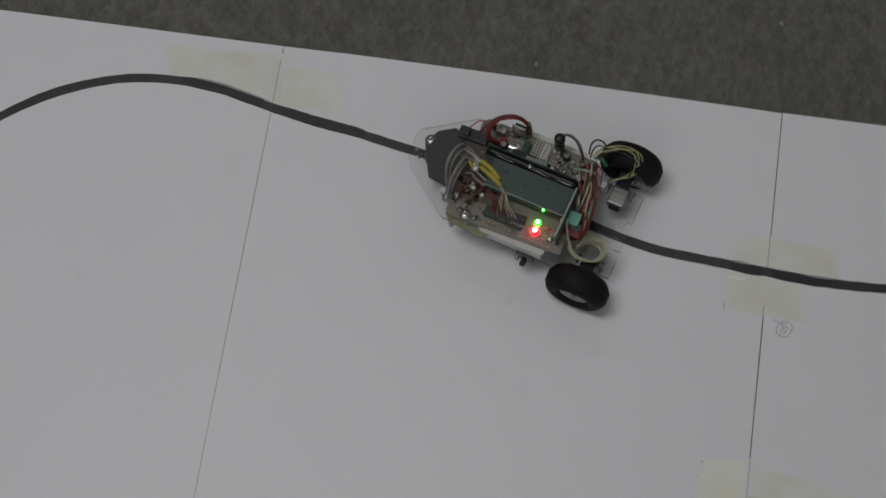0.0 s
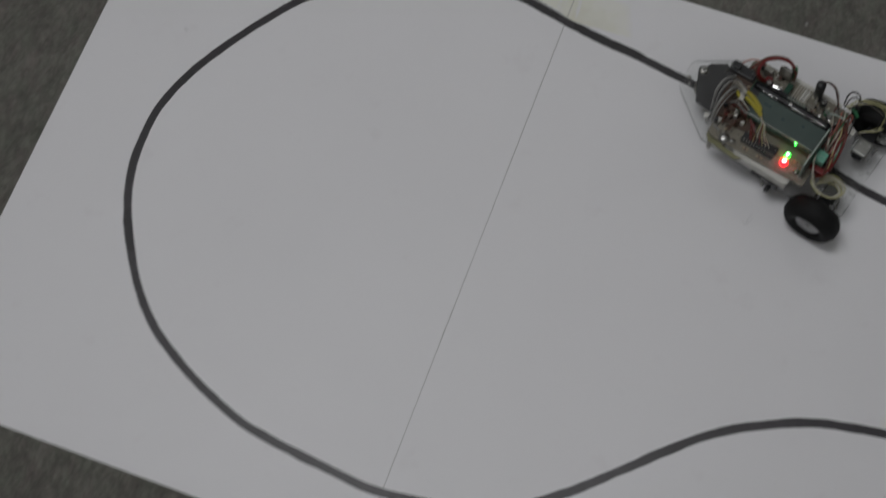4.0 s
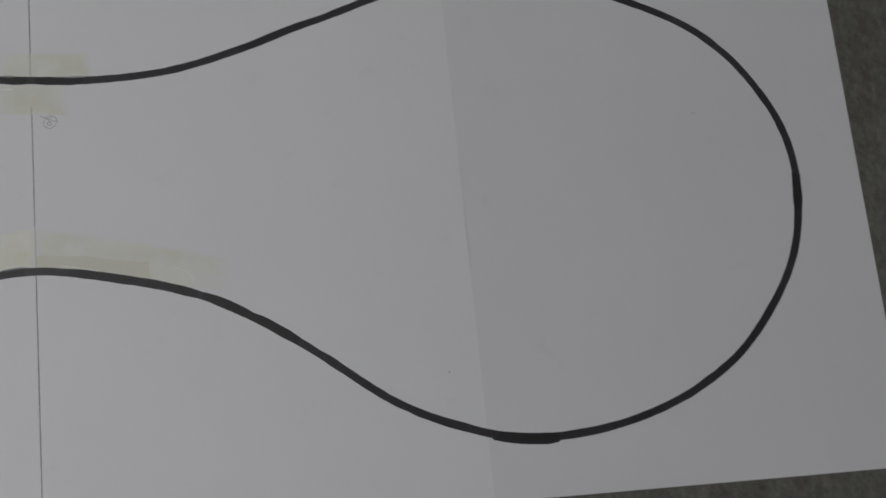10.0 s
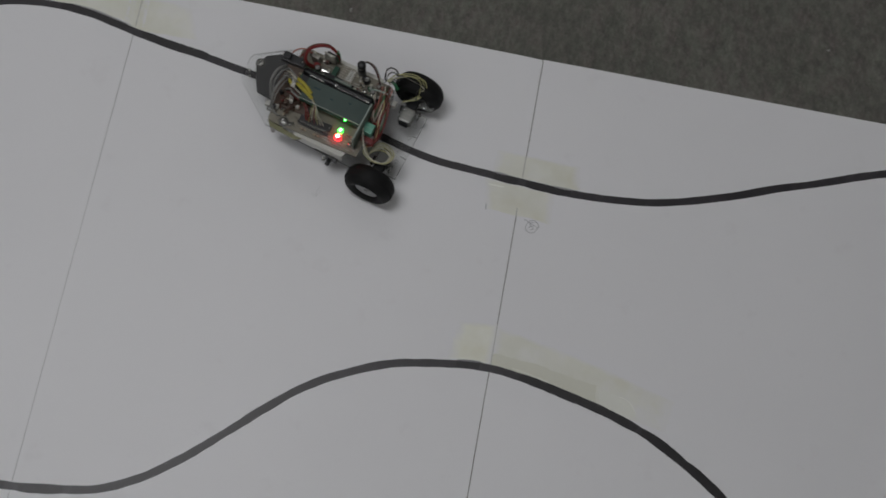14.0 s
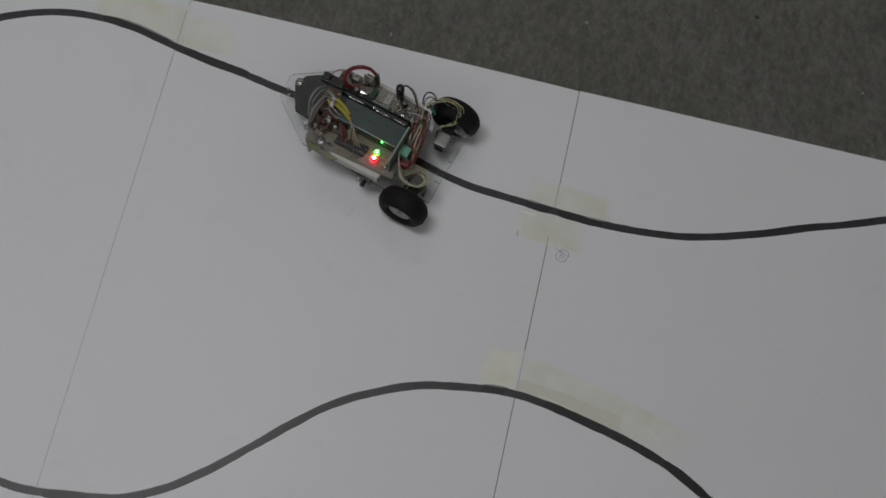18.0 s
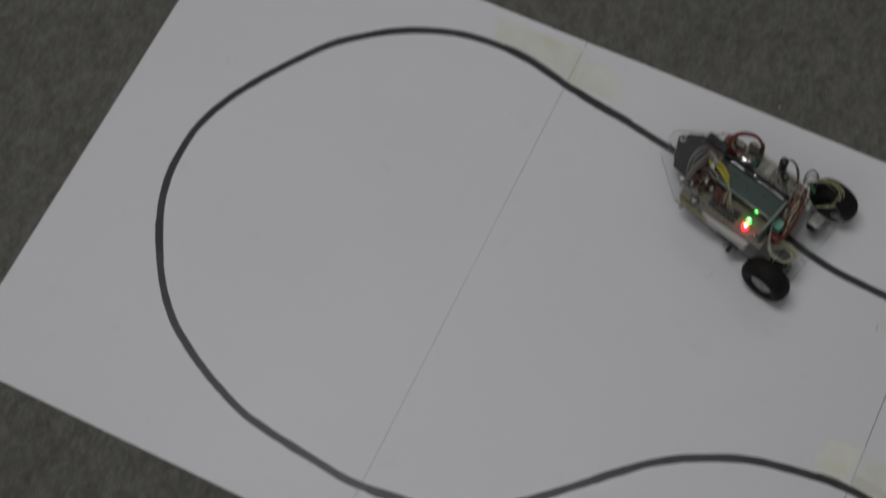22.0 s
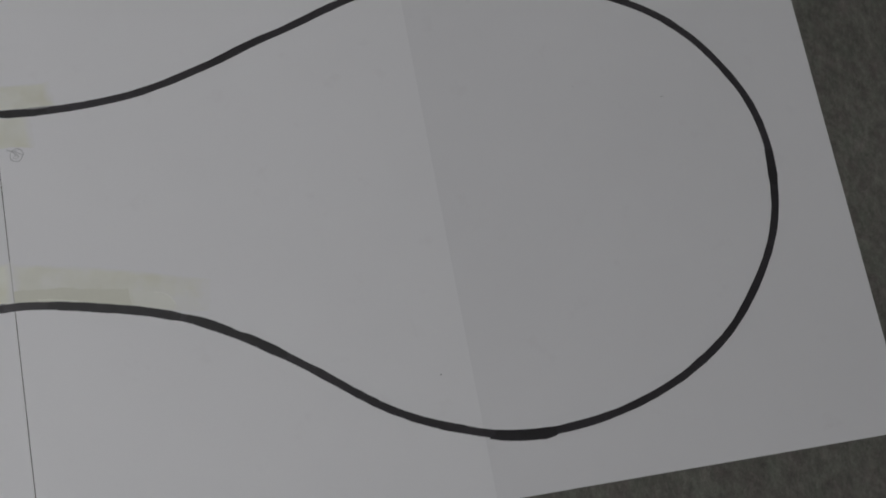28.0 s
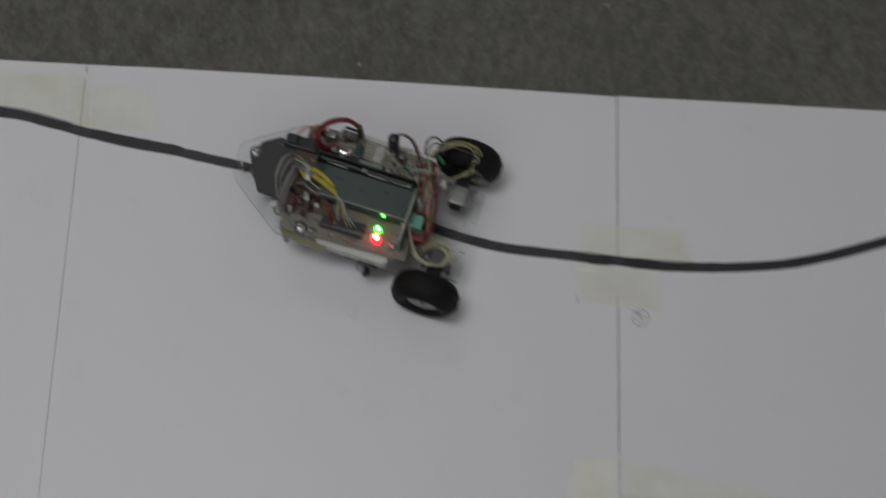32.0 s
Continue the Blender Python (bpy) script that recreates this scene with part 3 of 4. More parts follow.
    for a, b, c in (((0.372, -0.026), (0.383, -0.0275), (0.391, -0.0325)),):
        part("wrinkle", tube([(x, y, lie(x, y, 2) + 0.0001) for x, y in (a, b, c)], 0.0004, 6, 8), CREASE, corner, "fine wrinkle in the tape")
    # pencil marks
    ring = [(0.0175 + 0.0060 * math.cos(a) * (1 + 0.12 * math.sin(2 * a)), -0.1806 + 0.0066 * math.sin(a)) for a in (k * 0.45 for k in range(15))]
    pencil_stroke([(0.0085, -0.1740)] + ring, 0.00032, 2, sheets[2], "pencilled ring round a scribble")
    pencil_stroke([(0.0195, -0.1762), (0.0150, -0.1765), (0.0165, -0.1800), (0.0195, -0.1822), (0.0165, -0.1842), (0.0148, -0.1822), (0.0180, -0.1795)], 0.0003, 2, sheets[2])
    pencil_stroke([(-0.0311, -0.1650), (-0.0306, -0.1690), (-0.0308, -0.1712)], 0.0007, 1, sheets[1], "short faint pencil dash", FAINT)
    pencil_stroke([(-0.4190, 0.0040), (-0.4175, 0.0020), (-0.4160, 0.0035)], 0.0004, 0, sheets[0], "", FAINT)
    pencil_stroke([(0.3790, -0.4555), (0.3800, -0.4566)], 0.0008, 2, sheets[2], "dark fleck")
    pencil_stroke([(0.5668, -0.1836), (0.5678, -0.1837)], 0.0006, 3, sheets[3], "faint fleck", FAINT)
    pencil_stroke([(0.6540, -0.2070), (0.6575, -0.2076)], 0.0005, 3, sheets[3], "faint pencil tick", FAINT)
    pencil_stroke([(-0.7640, -0.1680), (-0.7617, -0.1700), (-0.7600, -0.1712)], 0.0005, 0, sheets[0], "faint smudge", FAINT)
    pencil_stroke([(0.4660, -0.0055), (0.4670, -0.0085), (0.4655, -0.0100)], 0.0005, 3, sheets[3], "", FAINT)
    pencil_stroke([(-0.2015 - 0.002, -0.184 - 0.003), (-0.2015, -0.184 - 0.0055), (-0.2015 + 0.0015, -0.184 - 0.004), (-0.2015 + 0.002, -0.184), (-0.2015 + 0.004, -0.184 + 0.005)], 0.00026, 1, sheets[1], "faint pencil tick", FAINT)
    pencil_stroke([(-0.2015 + 0.002, -0.184 - 0.006), (-0.2015 + 0.004, -0.184 - 0.002), (-0.2015 + 0.006, -0.184 + 0.002)], 0.0002, 1, sheets[1], "", FAINT)
    return sheets


def loop_stretch(line, x0, x1, low):
    """The stretch of the course line between two places along x, on its lower or its upper side."""
    return [p for p in line if x0 <= p.x <= x1 and (p.y < -0.29) == low]


def retouch(sheets):
    """Places where the line was gone over again: darker, thicker, a little off the first stroke."""
    line = smooth_line([(x, y, 0) for x, y in LOOP], 16, True)
    spans = [(0.413, 0.478, True, -0.0012, 0.0108), (0.028, 0.150, True, -0.0005, 0.0085), (0.152, 0.2005, True, 0.0001, 0.0092), (0.199, 0.2405, True, 0.0006, 0.0090),
             (0.004, 0.052, False, -0.0003, 0.0080), (-0.030, -0.004, False, -0.0008, 0.0078), (-0.50, -0.425, False, 0.0003, 0.0088),
             (-0.412, -0.335, False, 0.0003, 0.0088), (-0.034, -0.004, True, 0.0006, 0.0080), (0.46, 0.54, False, 0.0002, 0.0090), (-0.414, -0.372, True, -0.0006, 0.0090)]
    runs = [(sorted(loop_stretch(line, x0, x1, low), key=lambda p: p.x), shift, width) for x0, x1, low, shift, width in spans]
    # two upright stretches at the ends of the loop
    runs.append((sorted((p for p in line if p.x > 0.7 and -0.318 < p.y < -0.2765), key=lambda p: p.y), 0.0005, 0.0096))
    runs.append((sorted((p for p in line if p.x < -0.7 and -0.395 < p.y < -0.357), key=lambda p: p.y), 0.0004, 0.0088))
    for pts, shift, width in runs:
        mid = pts[len(pts) // 2]
        bm = bmesh.new()
        rows = []
        n = sheet_of(mid.x, mid.y)
        for k, p in enumerate(pts):
            way = (pts[min(k + 1, len(pts) - 1)] - pts[max(k - 1, 0)]).normalized()
            side = Vector((-way.y, way.x, 0))
            ends = min(1.0, 0.80 + 0.05 * min(k, len(pts) - 1 - k))
            half = 0.5 * width * ends * (1 + 0.12 * noise.noise((p.x * 60, p.y * 60, 21)) + 0.10 * noise.noise((p.x * 330, p.y * 330, 27)))
            row = []
            for s in (-1, 1):
                q = p + side * (shift + s * half)
                z = lie(q.x, q.y, n)
                row += [bm.verts.new((q.x, q.y, z)), bm.verts.new((q.x, q.y, z + 0.00030))]
            rows.append(row)
        for a, b in zip(rows, rows[1:]):
            bm.faces.new((a[1], b[1], b[3], a[3]))
            bm.faces.new((a[0], b[0], b[1], a[1]))
            bm.faces.new((a[3], b[3], b[2], a[2]))
        bm.faces.new((rows[0][0], rows[0][1], rows[0][3], rows[0][2]))
        bm.faces.new((rows[-1][2], rows[-1][3], rows[-1][1], rows[-1][0]))
        bmesh.ops.recalc_face_normals(bm, faces=bm.faces[:])
        part("retouched_stroke", bm, INK_DARK, sheets[n], "darker stroke where the line was redrawn")


def bare_slivers(sheets):
    """Slivers along the line where the redrawn stroke left the tape's pale edge bare."""
    line = smooth_line([(x, y, 0) for x, y in LOOP], 16, True)
    for x0, x1, low, off, mat in ((-0.030, -0.014, False, 0.0040, PALE_STREAK), (0.029, 0.054, False, 0.0040, PALE_STREAK), (-0.034, -0.006, True, 0.0044, GREY_STREAK), (-0.490, -0.420, False, 0.0047, PALE_STREAK)):
        pts = sorted(loop_stretch(line, x0, x1, low), key=lambda p: p.x)
        n = sheet_of(0.5 * (x0 + x1), pts[0].y)
        up, down = [], []
        for k, p in enumerate(pts):
            w = 0.0009 * math.sin(math.pi * (k + 0.5) / len(pts)) ** 0.5
            up.append((p.x, p.y + off + w))
            down.append((p.x, p.y + off - w))
        flat_patch(up + down[::-1], n, 0.0004, 0.0004, sheets[n], "bare_sliver", mat, "pale sliver beside the marker line")


# ---------------------------------------------------------------- the robot car
def mm(*v):
    return tuple(c * 0.001 for c in v)


def block(x0, x1, y0, y1, z0, z1, bevel=0.3):
    return box(*mm(x0, x1, y0, y1, z0, z1), bevel * 0.001)


def wire(points, radius, sides=8):
    return tube([mm(*p) for p in points], radius * 0.001, sides)


def half_round(x0, x1, y0, y1, z0, z1):
    """A bar with an arched top, slightly uneven along its length."""
    bm = bmesh.new()
    rings = []
    for i in range(25):
        x = x0 + (x1 - x0) * i / 24
        lift = 0.35 * noise.noise((x * 0.09, 3.0, 1.0))
        rings.append([bm.verts.new(mm(x, (y0 + y1) / 2 - (y1 - y0) / 2 * math.cos(a), z0 + (z1 - z0 + lift) * math.sin(a))) for a in (math.pi * k / 16 for k in range(17))])
    for p, q in zip(rings, rings[1:]):
        for k in range(16):
            bm.faces.new((p[k], p[k + 1], q[k + 1], q[k]))
        bm.faces.new((p[16], p[0], q[0], q[16]))
    bm.faces.new(rings[0])
    bm.faces.new(rings[-1])
    bmesh.ops.recalc_face_normals(bm, faces=bm.faces[:])
    return bm


def wheel(car, y, turn):
    """A balloon tyre on a dished rim; turn says which way its outer face looks."""
    m = Matrix.Translation(mm(0, y, 25.5)) @ Matrix.Rotation(math.radians(-90 * turn), 4, "X")
    prof = []
    for k in range(49):
        a = 2 * math.pi * k / 48
        prof.append((0.0179 + 0.0076 * math.cos(a), 0.0112 * math.sin(a)))
    w = part("wheel", lathe([(r, z) for r, z in prof], m, 96), RUBBER, car, "black balloon rubber tyre", True)
    bm = bmesh.new()
    for k in range(56):
        a = 2 * math.pi * k / 56
        for s in (-1, 1):
            nub = bmesh.new()
            bmesh.ops.create_cube(nub, size=1)
            nub.transform(m @ Matrix.Rotation(a, 4, "Z") @ Matrix.Translation((0.0252, 0, s * 0.0026)) @ Matrix.Diagonal((0.0007, 0.0011, 0.0034, 1)))
            join(bm, nub)
    part("tread", bm, RUBBER, w)
    part("rim", lathe([(0, 0.0058), (0.0030, 0.0060), (0.0034, 0.0074), (0.0052, 0.0074), (0.0058, 0.0060), (0.0098, 0.0066), (0.0112, 0.0078), (0.0118, 0.0070), (0.0118, -0.002), (0, -0.002)], m, 40), RIM, w, "grey plastic rim", True)
    part("inner_hub", lathe([(0, -0.0068), (0.004, -0.007), (0.0052, -0.0046), (0.0118, -0.0052), (0.0119, -0.002), (0, -0.0019)], m, 32), BLACK_MATT, w, "dark inner hub", True)
    part("axle_nut", lathe([(0, 0.0088), (0.0017, 0.0086), (0.0019, 0.0070), (0, 0.0070)], m, 12), STEEL, w, "steel axle end")


def chip(car, x, y, z, length, width, turn, legs, height=3.2):
    """A chip in its socket with legs on both sides."""
    m = Matrix.Translation(mm(x, y, z)) @ Matrix.Rotation(math.radians(turn), 4, "Z")
    bm = block(-length / 2, length / 2, -width / 2, width / 2, 0.6, height, 0.25)
    bm.transform(m)
    ob = part("chip", bm, BLACK, car, "black chip with tinned legs")
    pins = bmesh.new()
    for k in range(legs):
        px = (k - (legs - 1) / 2) * 2.54
        for s in (-1, 1):
            own = block(px - 0.3, px + 0.35, s * (width / 2 + 0.3) - 0.6, s * (width / 2 + 0.3) + 0.6, -0.2, 1.9, 0)
            own.transform(m)
            join(pins, own)
    part("pin_row", pins, TIN, ob)
    dot = lathe([(0, 0.00004), (0.0006, 0.00003), (0.0006, 0)], m @ Matrix.Translation(mm(-length / 2 + 1.8, 0, height)), 10)
    part("index_dot", dot, GREY_WIRE, ob)


def resistor(car, x, y, z, turn):
    m = Matrix.Translation(mm(x, y, z + 1.3)) @ Matrix.Rotation(math.radians(turn), 4, "Z") @ Matrix.Rotation(math.radians(90), 4, "Y")
    r = part("resistor", lathe([(0, -0.0032), (0.0011, -0.003), (0.0012, -0.002), (0.0009, -0.0014), (0.0009, 0.0014), (0.0012, 0.002), (0.0011, 0.003), (0, 0.0032)], m, 12), TAN, car, "tan striped resistor", True)
    part("colour_band", lathe([(0.00095, -0.0006), (0.00096, -0.0001), (0.00095, 0.0004)], m, 12), BROWN_WIRE, r)
    part("lead", wire([(x - 5 * math.cos(math.radians(turn)), y - 5 * math.sin(math.radians(turn)), z), (x - 3.4 * math.cos(math.radians(turn)), y - 3.4 * math.sin(math.radians(turn)), z + 1.3), (x + 3.4 * math.cos(math.radians(turn)), y + 3.4 * math.sin(math.radians(turn)), z + 1.3), (x + 5 * math.cos(math.radians(turn)), y + 5 * math.sin(math.radians(turn)), z)], 0.25, 5), TIN, r)


def can(car, x, y, z, radius, height, mat, label):
    """An upright capacitor with a pressed rim and a scored top."""
    c = part("capacitor", lathe([(0, height * 0.001), (radius * 0.00086, height * 0.001), (radius * 0.001, (height - 0.4) * 0.001), (radius * 0.001, 0.0018), (radius * 0.00093, 0.0014), (radius * 0.001, 0.001), (radius * 0.001, 0), (0, 0)], Matrix.Translation(mm(x, y, z)), 20), mat, car, label, True)
    part("metal_top", lathe([(0, 0.00005), (radius * 0.00078, 0.00004), (radius * 0.00078, 0)], Matrix.Translation(mm(x, y, z + height)), 16), STEEL, c)


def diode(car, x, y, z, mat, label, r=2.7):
    """A lit diode: a collar, a domed lens, a pale dome standing for glare."""
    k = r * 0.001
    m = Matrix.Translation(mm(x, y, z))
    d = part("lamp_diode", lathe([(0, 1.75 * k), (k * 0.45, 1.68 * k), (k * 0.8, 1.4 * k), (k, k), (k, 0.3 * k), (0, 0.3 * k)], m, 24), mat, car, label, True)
    core = GLARE_CORE_GREEN if mat is LED_GREEN else GLARE_CORE_RED
    part("core", lathe([(0, 1.95 * k), (k * 0.35, 1.9 * k), (k * 0.58, 1.72 * k), (k * 0.58, 1.5 * k), (0, 1.5 * k)], m, 20), core, d, "pale core standing for the diode's glare", True)
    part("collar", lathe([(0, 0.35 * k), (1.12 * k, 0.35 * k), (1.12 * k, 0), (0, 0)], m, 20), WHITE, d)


def fixing(car, x, y, z, r, label="bright steel screw"):
    s = part("screw", screw(x * 0.001, y * 0.001, z * 0.001, r * 0.001), STEEL, car, label, True)
    part("recess", cross_slot(x * 0.001, y * 0.001, z * 0.001 + 0.00205, r * 0.001), BLACK, s)
    part("washer", lathe([(0, 0.0003), (r * 0.00125, 0.0003), (r * 0.00125, -0.0003), (0, -0.0003)], Matrix.Translation(mm(x, y, z)), 20), DARK_METAL, s)


def solder_rows(car, x0, x1, ys, z):
    """Tinned tracks and joints on the board between the parts."""
    rng = random.Random(4)
    for y in ys:
        bm = bmesh.new()
        x = x0
        while x < x1:
            run = rng.choice((2.5, 5.1, 7.6, 10.2))
            if rng.random() < 0.72:
                own = block(x, min(x + run - 0.9, x1), y - 0.55, y + 0.55, z - 0.05, z + 0.35, 0)
                join(bm, own)
                for k in range(int(run // 2.54)):
                    lathe([(0, 0.0009), (0.0005, 0.0006), (0.0009, 0)], Matrix.Translation(mm(x + 0.8 + 2.54 * k, y, z)), 7, bm)
            x += run
        part("solder_track", bm, TIN, car, "tinned solder track")


def robot_car():
    car = tagged(new("robot_car"), "home-built line-following robot car with wires and display, parked on the line", "robot")
    car.matrix_basis = pose(-0.1322, -0.1229, 0.0017, 0, 0, 164.1)

    # lower deck of clear plastic
    deck = [mm(x, y)[:2] for x, y in ((-19, 37), (-19, -34), (-17, -36), (14, -36), (14, -46), (128, -46), (168, -19), (170, -14), (167, 9), (164, 13), (122, 43), (14, 46), (14, 37))]
    bm = prism(deck, 0.0165, 0.0195)
    for f in bm.faces:
        f.material_index = 0 if abs(f.normal.z) > 0.5 else 1
    part("lower_deck", bm, [ACRYLIC, ACRYLIC_EDGE], car, "clear plastic deck plate")
    for x, y in ((-12, 20), (-12, 6), (-12, -8), (-12, -22), (-5, 26), (-5, -2), (150, -12), (148, 8)):
        ring = lathe([(0.0016, 0.0197), (0.0022, 0.0198), (0.0022, 0.0195)], Matrix.Translation(mm(x, y, 0)), 14)
        part("drill_hole", ring, HAZY, car)
    for x in (-9, -1):
        for y in (-17, 13):
            part("slot", block(x - 1, x + 1, y - 4, y + 4, 19.5, 19.75, 0.1), ACRYLIC, car)
    for y0, y1 in ((-35, -11), (23, 35)):
        part("scored_line", block(-19.4, -19.0, y0, y1, 19.4, 20.0, 0), ACRYLIC_EDGE, car, "dark cut edge of the deck")
    for x0, x1, y in ((-19.2, -15.0, -11.2), (-19.2, -13.0, 14.0)):
        part("scored_line", block(x0, x1, y - 0.2, y + 0.2, 19.4, 20.0, 0), ACRYLIC_EDGE, car, "dark cut edge of the deck")

    # wheels, motors and brackets
    wheel(car, 55, 1)
    wheel(car, -55, -1)
    for s in (1, -1):
        m = part("motor", block(-8, 6, min(s * 17.5, s * 33), max(s * 17.5, s * 33), 19.8, 31.0, 1.6), ZINC if s < 0 else DARK_METAL, car, "zinc-plated gear motor" if s < 0 else "dark metal gear motor")
        if s < 0:
            for k in range(3):
                part("motor_rib", block(-6.5, 4.5, -31 + 4.6 * k, -30.5 + 4.6 * k, 30.9, 31.3, 0.15), TIN, m)
        part("gear_case", block(-6, 5, min(s * 33, s * 46), max(s * 33, s * 46), 20.2, 30.2, 0.6), BLACK_MATT, m, "dark gear case")
        part("end_cap", block(-5.5, 3.5, min(s * 15.5, s * 17.5), max(s * 15.5, s * 17.5), 21, 29.5, 0.6), BLACK_MATT, m, "black motor end cap")
        part("axle", lathe([(0, 0), (0.0015, 0), (0.0015, 0.014), (0, 0.014)], Matrix.Translation(mm(0, s * 45, 25.0)) @ Matrix.Rotation(math.radians(-90 * s), 4, "X"), 12), STEEL, m)
        part("motor_bracket", block(-11, 9, min(s * 28, s * 31.5), max(s * 28, s * 31.5), 19.5, 32.0, 0.8), ACRYLIC, m, "clear plastic motor bracket")
        for x in (-11, 8.6):
            part("bracket_edge", block(x - 0.5, x + 0.5, min(s * 27, s * 36), max(s * 27, s * 36), 19.6, 22.5, 0.3), ACRYLIC_EDGE, m)
            fixing(car, x, s * 33.5, 22.4, 1.5)
    part("rear_arm", block(-21, -3, -48, -40, 24, 27, 0.5), HAZY, car, "clear plastic arm behind the wheel")
    fixing(car, -6.5, -41.5, 27, 1.7)

    # battery trays under the board
    for s, label in ((1, "white plastic battery tray"), (-1, "white plastic battery tray")):
        y0, y1 = (40, 47.5) if s > 0 else (-45, -38)
        t = part("battery_tray", block(34, 87, y0, y1, 30, 41.5, 0.8), WHITE, car, label)
        part("tray_lip", block(33, 88, y0 + 1.2, y1 - 1.2, 41.5, 42.3, 0.3), WHITE, t)
    part("battery_pack", block(30, 100, -30, 30, 20, 33, 2.0), BLACK_MATT, car, "black battery pack")
    part("switch_body", block(40, 55, 43, 49.5, 20, 29, 0.5), BLACK, car, "black toggle switch body")
    part("switch_lever", lathe([(0, 0.0075), (0.0022, 0.007), (0.0025, 0.005), (0.0022, 0), (0, 0)], Matrix.Translation(mm(47, 49, 24.5)) @ Matrix.Rotation(math.radians(-90), 4, "X"), 14), BLACK, car, "black switch lever", True)
    part("switch_lever", lathe([(0, 0.004), (0.0018, 0.004), (0.0018, 0), (0, 0)], Matrix.Translation(mm(53, 49, 23.5)) @ Matrix.Rotation(math.radians(-90), 4, "X"), 14), STEEL, car, "steel switch bush")

    # spacers and circuit board
    for x, y in ((101, 41), (31, 32), (106, -34), (31, -34)):
        part("spacer", lathe([(0, 0.0235), (0.0026, 0.0235), (0.0026, 0), (0, 0)], Matrix.Translation(mm(x, y, 19.5)), 6), TIN, car, "metal hexagon spacer")
    part("circuit_board", prism([mm(x, y)[:2] for x, y in ((21, 42), (112, 46), (117, 43), (120, -36), (116, -40), (24, -40))], 0.043, 0.0446), BOARD, car, "tan perforated circuit board")
    part("board_edge_strip", prism([mm(x, y)[:2] for x, y in ((78, 47.2), (84, 51.5), (112, 49.5), (117, 44.5), (115, 36), (110, 34), (108, 41), (98, 46.5))], 0.0385, 0.0402), BOARD_BARE, car, "bare yellow-green board strip")
    part("strip_post", lathe([(0, 0.0185), (0.0022, 0.0185), (0.0022, 0), (0, 0)], Matrix.Translation(mm(112, 46, 19.6)), 8), TIN, car, "metal spacer")
    part("front_board", prism([mm(x, y)[:2] for x, y in ((84, 26), (122, 30), (126, 2), (124, -22), (112, -24), (100, -2), (86, 4))], 0.0446, 0.0462), COPPER, car, "brown copper sensor board")
    solder_rows(car, 25, 60, (27, 29.6, 32.1, 34.7, 37.2, 39.8), 44.6)
    solder_rows(car, 34, 104, (-16.5, -19.1, -21.6, -24.2, -26.7, -31.8, -36.9), 44.6)
    fixing(car, 101, 41, 44.8, 4.1)
    fixing(car, 94, 40.5, 44.8, 1.9)
    fixing(car, 32.5, 33.5, 44.8, 2.4)
    fixing(car, 106, -34, 44.8, 3.0)
    chip(car, 72, 29, 44.6, 33, 7.2, 4.5, 12)
    chip(car, 78, -20, 44.6, 20, 6.6, 0, 8, 5)
    header = part("pin_header", block(56, 88, 33.6, 36.2, 44.6, 47.2, 0.2), BLACK, car, "black pin header")
    for k in range(12):
        part("pin", block(57.3 + 2.54 * k - 0.3, 57.3 + 2.54 * k + 0.3, 34.6, 35.2, 47.2, 51.5, 0), TIN, header)
    # Lens radii are widened to take in the glare round the lit diodes.
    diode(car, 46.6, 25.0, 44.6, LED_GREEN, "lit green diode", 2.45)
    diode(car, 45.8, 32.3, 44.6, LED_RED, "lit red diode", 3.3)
    # Third dome is the green diode's reflection in the display edge, given emission.
    diode(car, 45.3, 17.6, 57.6, LED_GREEN, "green diode's reflection at the display edge, built as a lit dome", 1.05)

    rng = random.Random(41)
    for k in range(26):
        x, y = rng.uniform(88, 117), rng.uniform(30, 42)
        dot = lathe([(0, 0.0011), (0.0005, 0.0008), (0.0010, 0)], Matrix.Translation(mm(x, y, 44.6)), 7)
        part("solder_joint", dot, STEEL, car)
    for k in range(5):
        fixing(car, 115 - 1.5 * k, 4 + 6.5 * k, 46.2, 0.9, "small bright screw")

    # display
    lcd = part("display_board", block(28, 106, -16.5, 17.5, 55.4, 57.0, 0.1), BOARD_GREEN, car, "green display circuit board")
    part("display_frame", block(31.5, 103.5, -14.5, 16.5, 57.0, 61.5, 0.5), BLACK, lcd, "black display frame")
    part("display_window", block(29.6, 96, -6.0, 16.6, 61.4, 62.0, 0.15), SCREEN, lcd, "dark grey-green display glass")
    part("window_rim", block(29.4, 96, 16.6, 17.1, 60.6, 62.2, 0.15), PALE_EDGE, lcd, "thin pale edge of the display glass")
    part("frame_ridge", half_round(29, 104, -14.0, -6.0, 60.5, 65.0), BLACK_GLOSS, lcd, "glossy black rounded frame ridge", True)
    # Steel threads stand for the broken highlight along the glossy ridge.
    for x0, x1 in ((80, 96), (51.5, 65.5), (32, 46)):
        pale_span = smooth_line([(x0, -7.4, 64.15), (0.6 * x0 + 0.4 * x1, -7.25, 64.05), (x1, -7.5, 64.2)], 6)
        part("ridge_highlight", tube([mm(*p) for p in pale_span], 0.0002, 6, 3), STEEL, lcd, "thin steel line standing for the frame ridge's highlight")
    part("frame_lug", block(67, 69.5, -10.4, -8.2, 64.6, 65.2, 0.2), STEEL, lcd, "bright frame lug")
    for k, (x, w) in enumerate(((84, 7), (66, 3), (48, 3))):
        part("character_bar", block(x - w / 2, x + w / 2, 0.5 + 4 * (k % 2), 2.2 + 4 * (k % 2), 62.0, 62.03, 0), SCREEN_DARK, lcd, "faint dark display character")
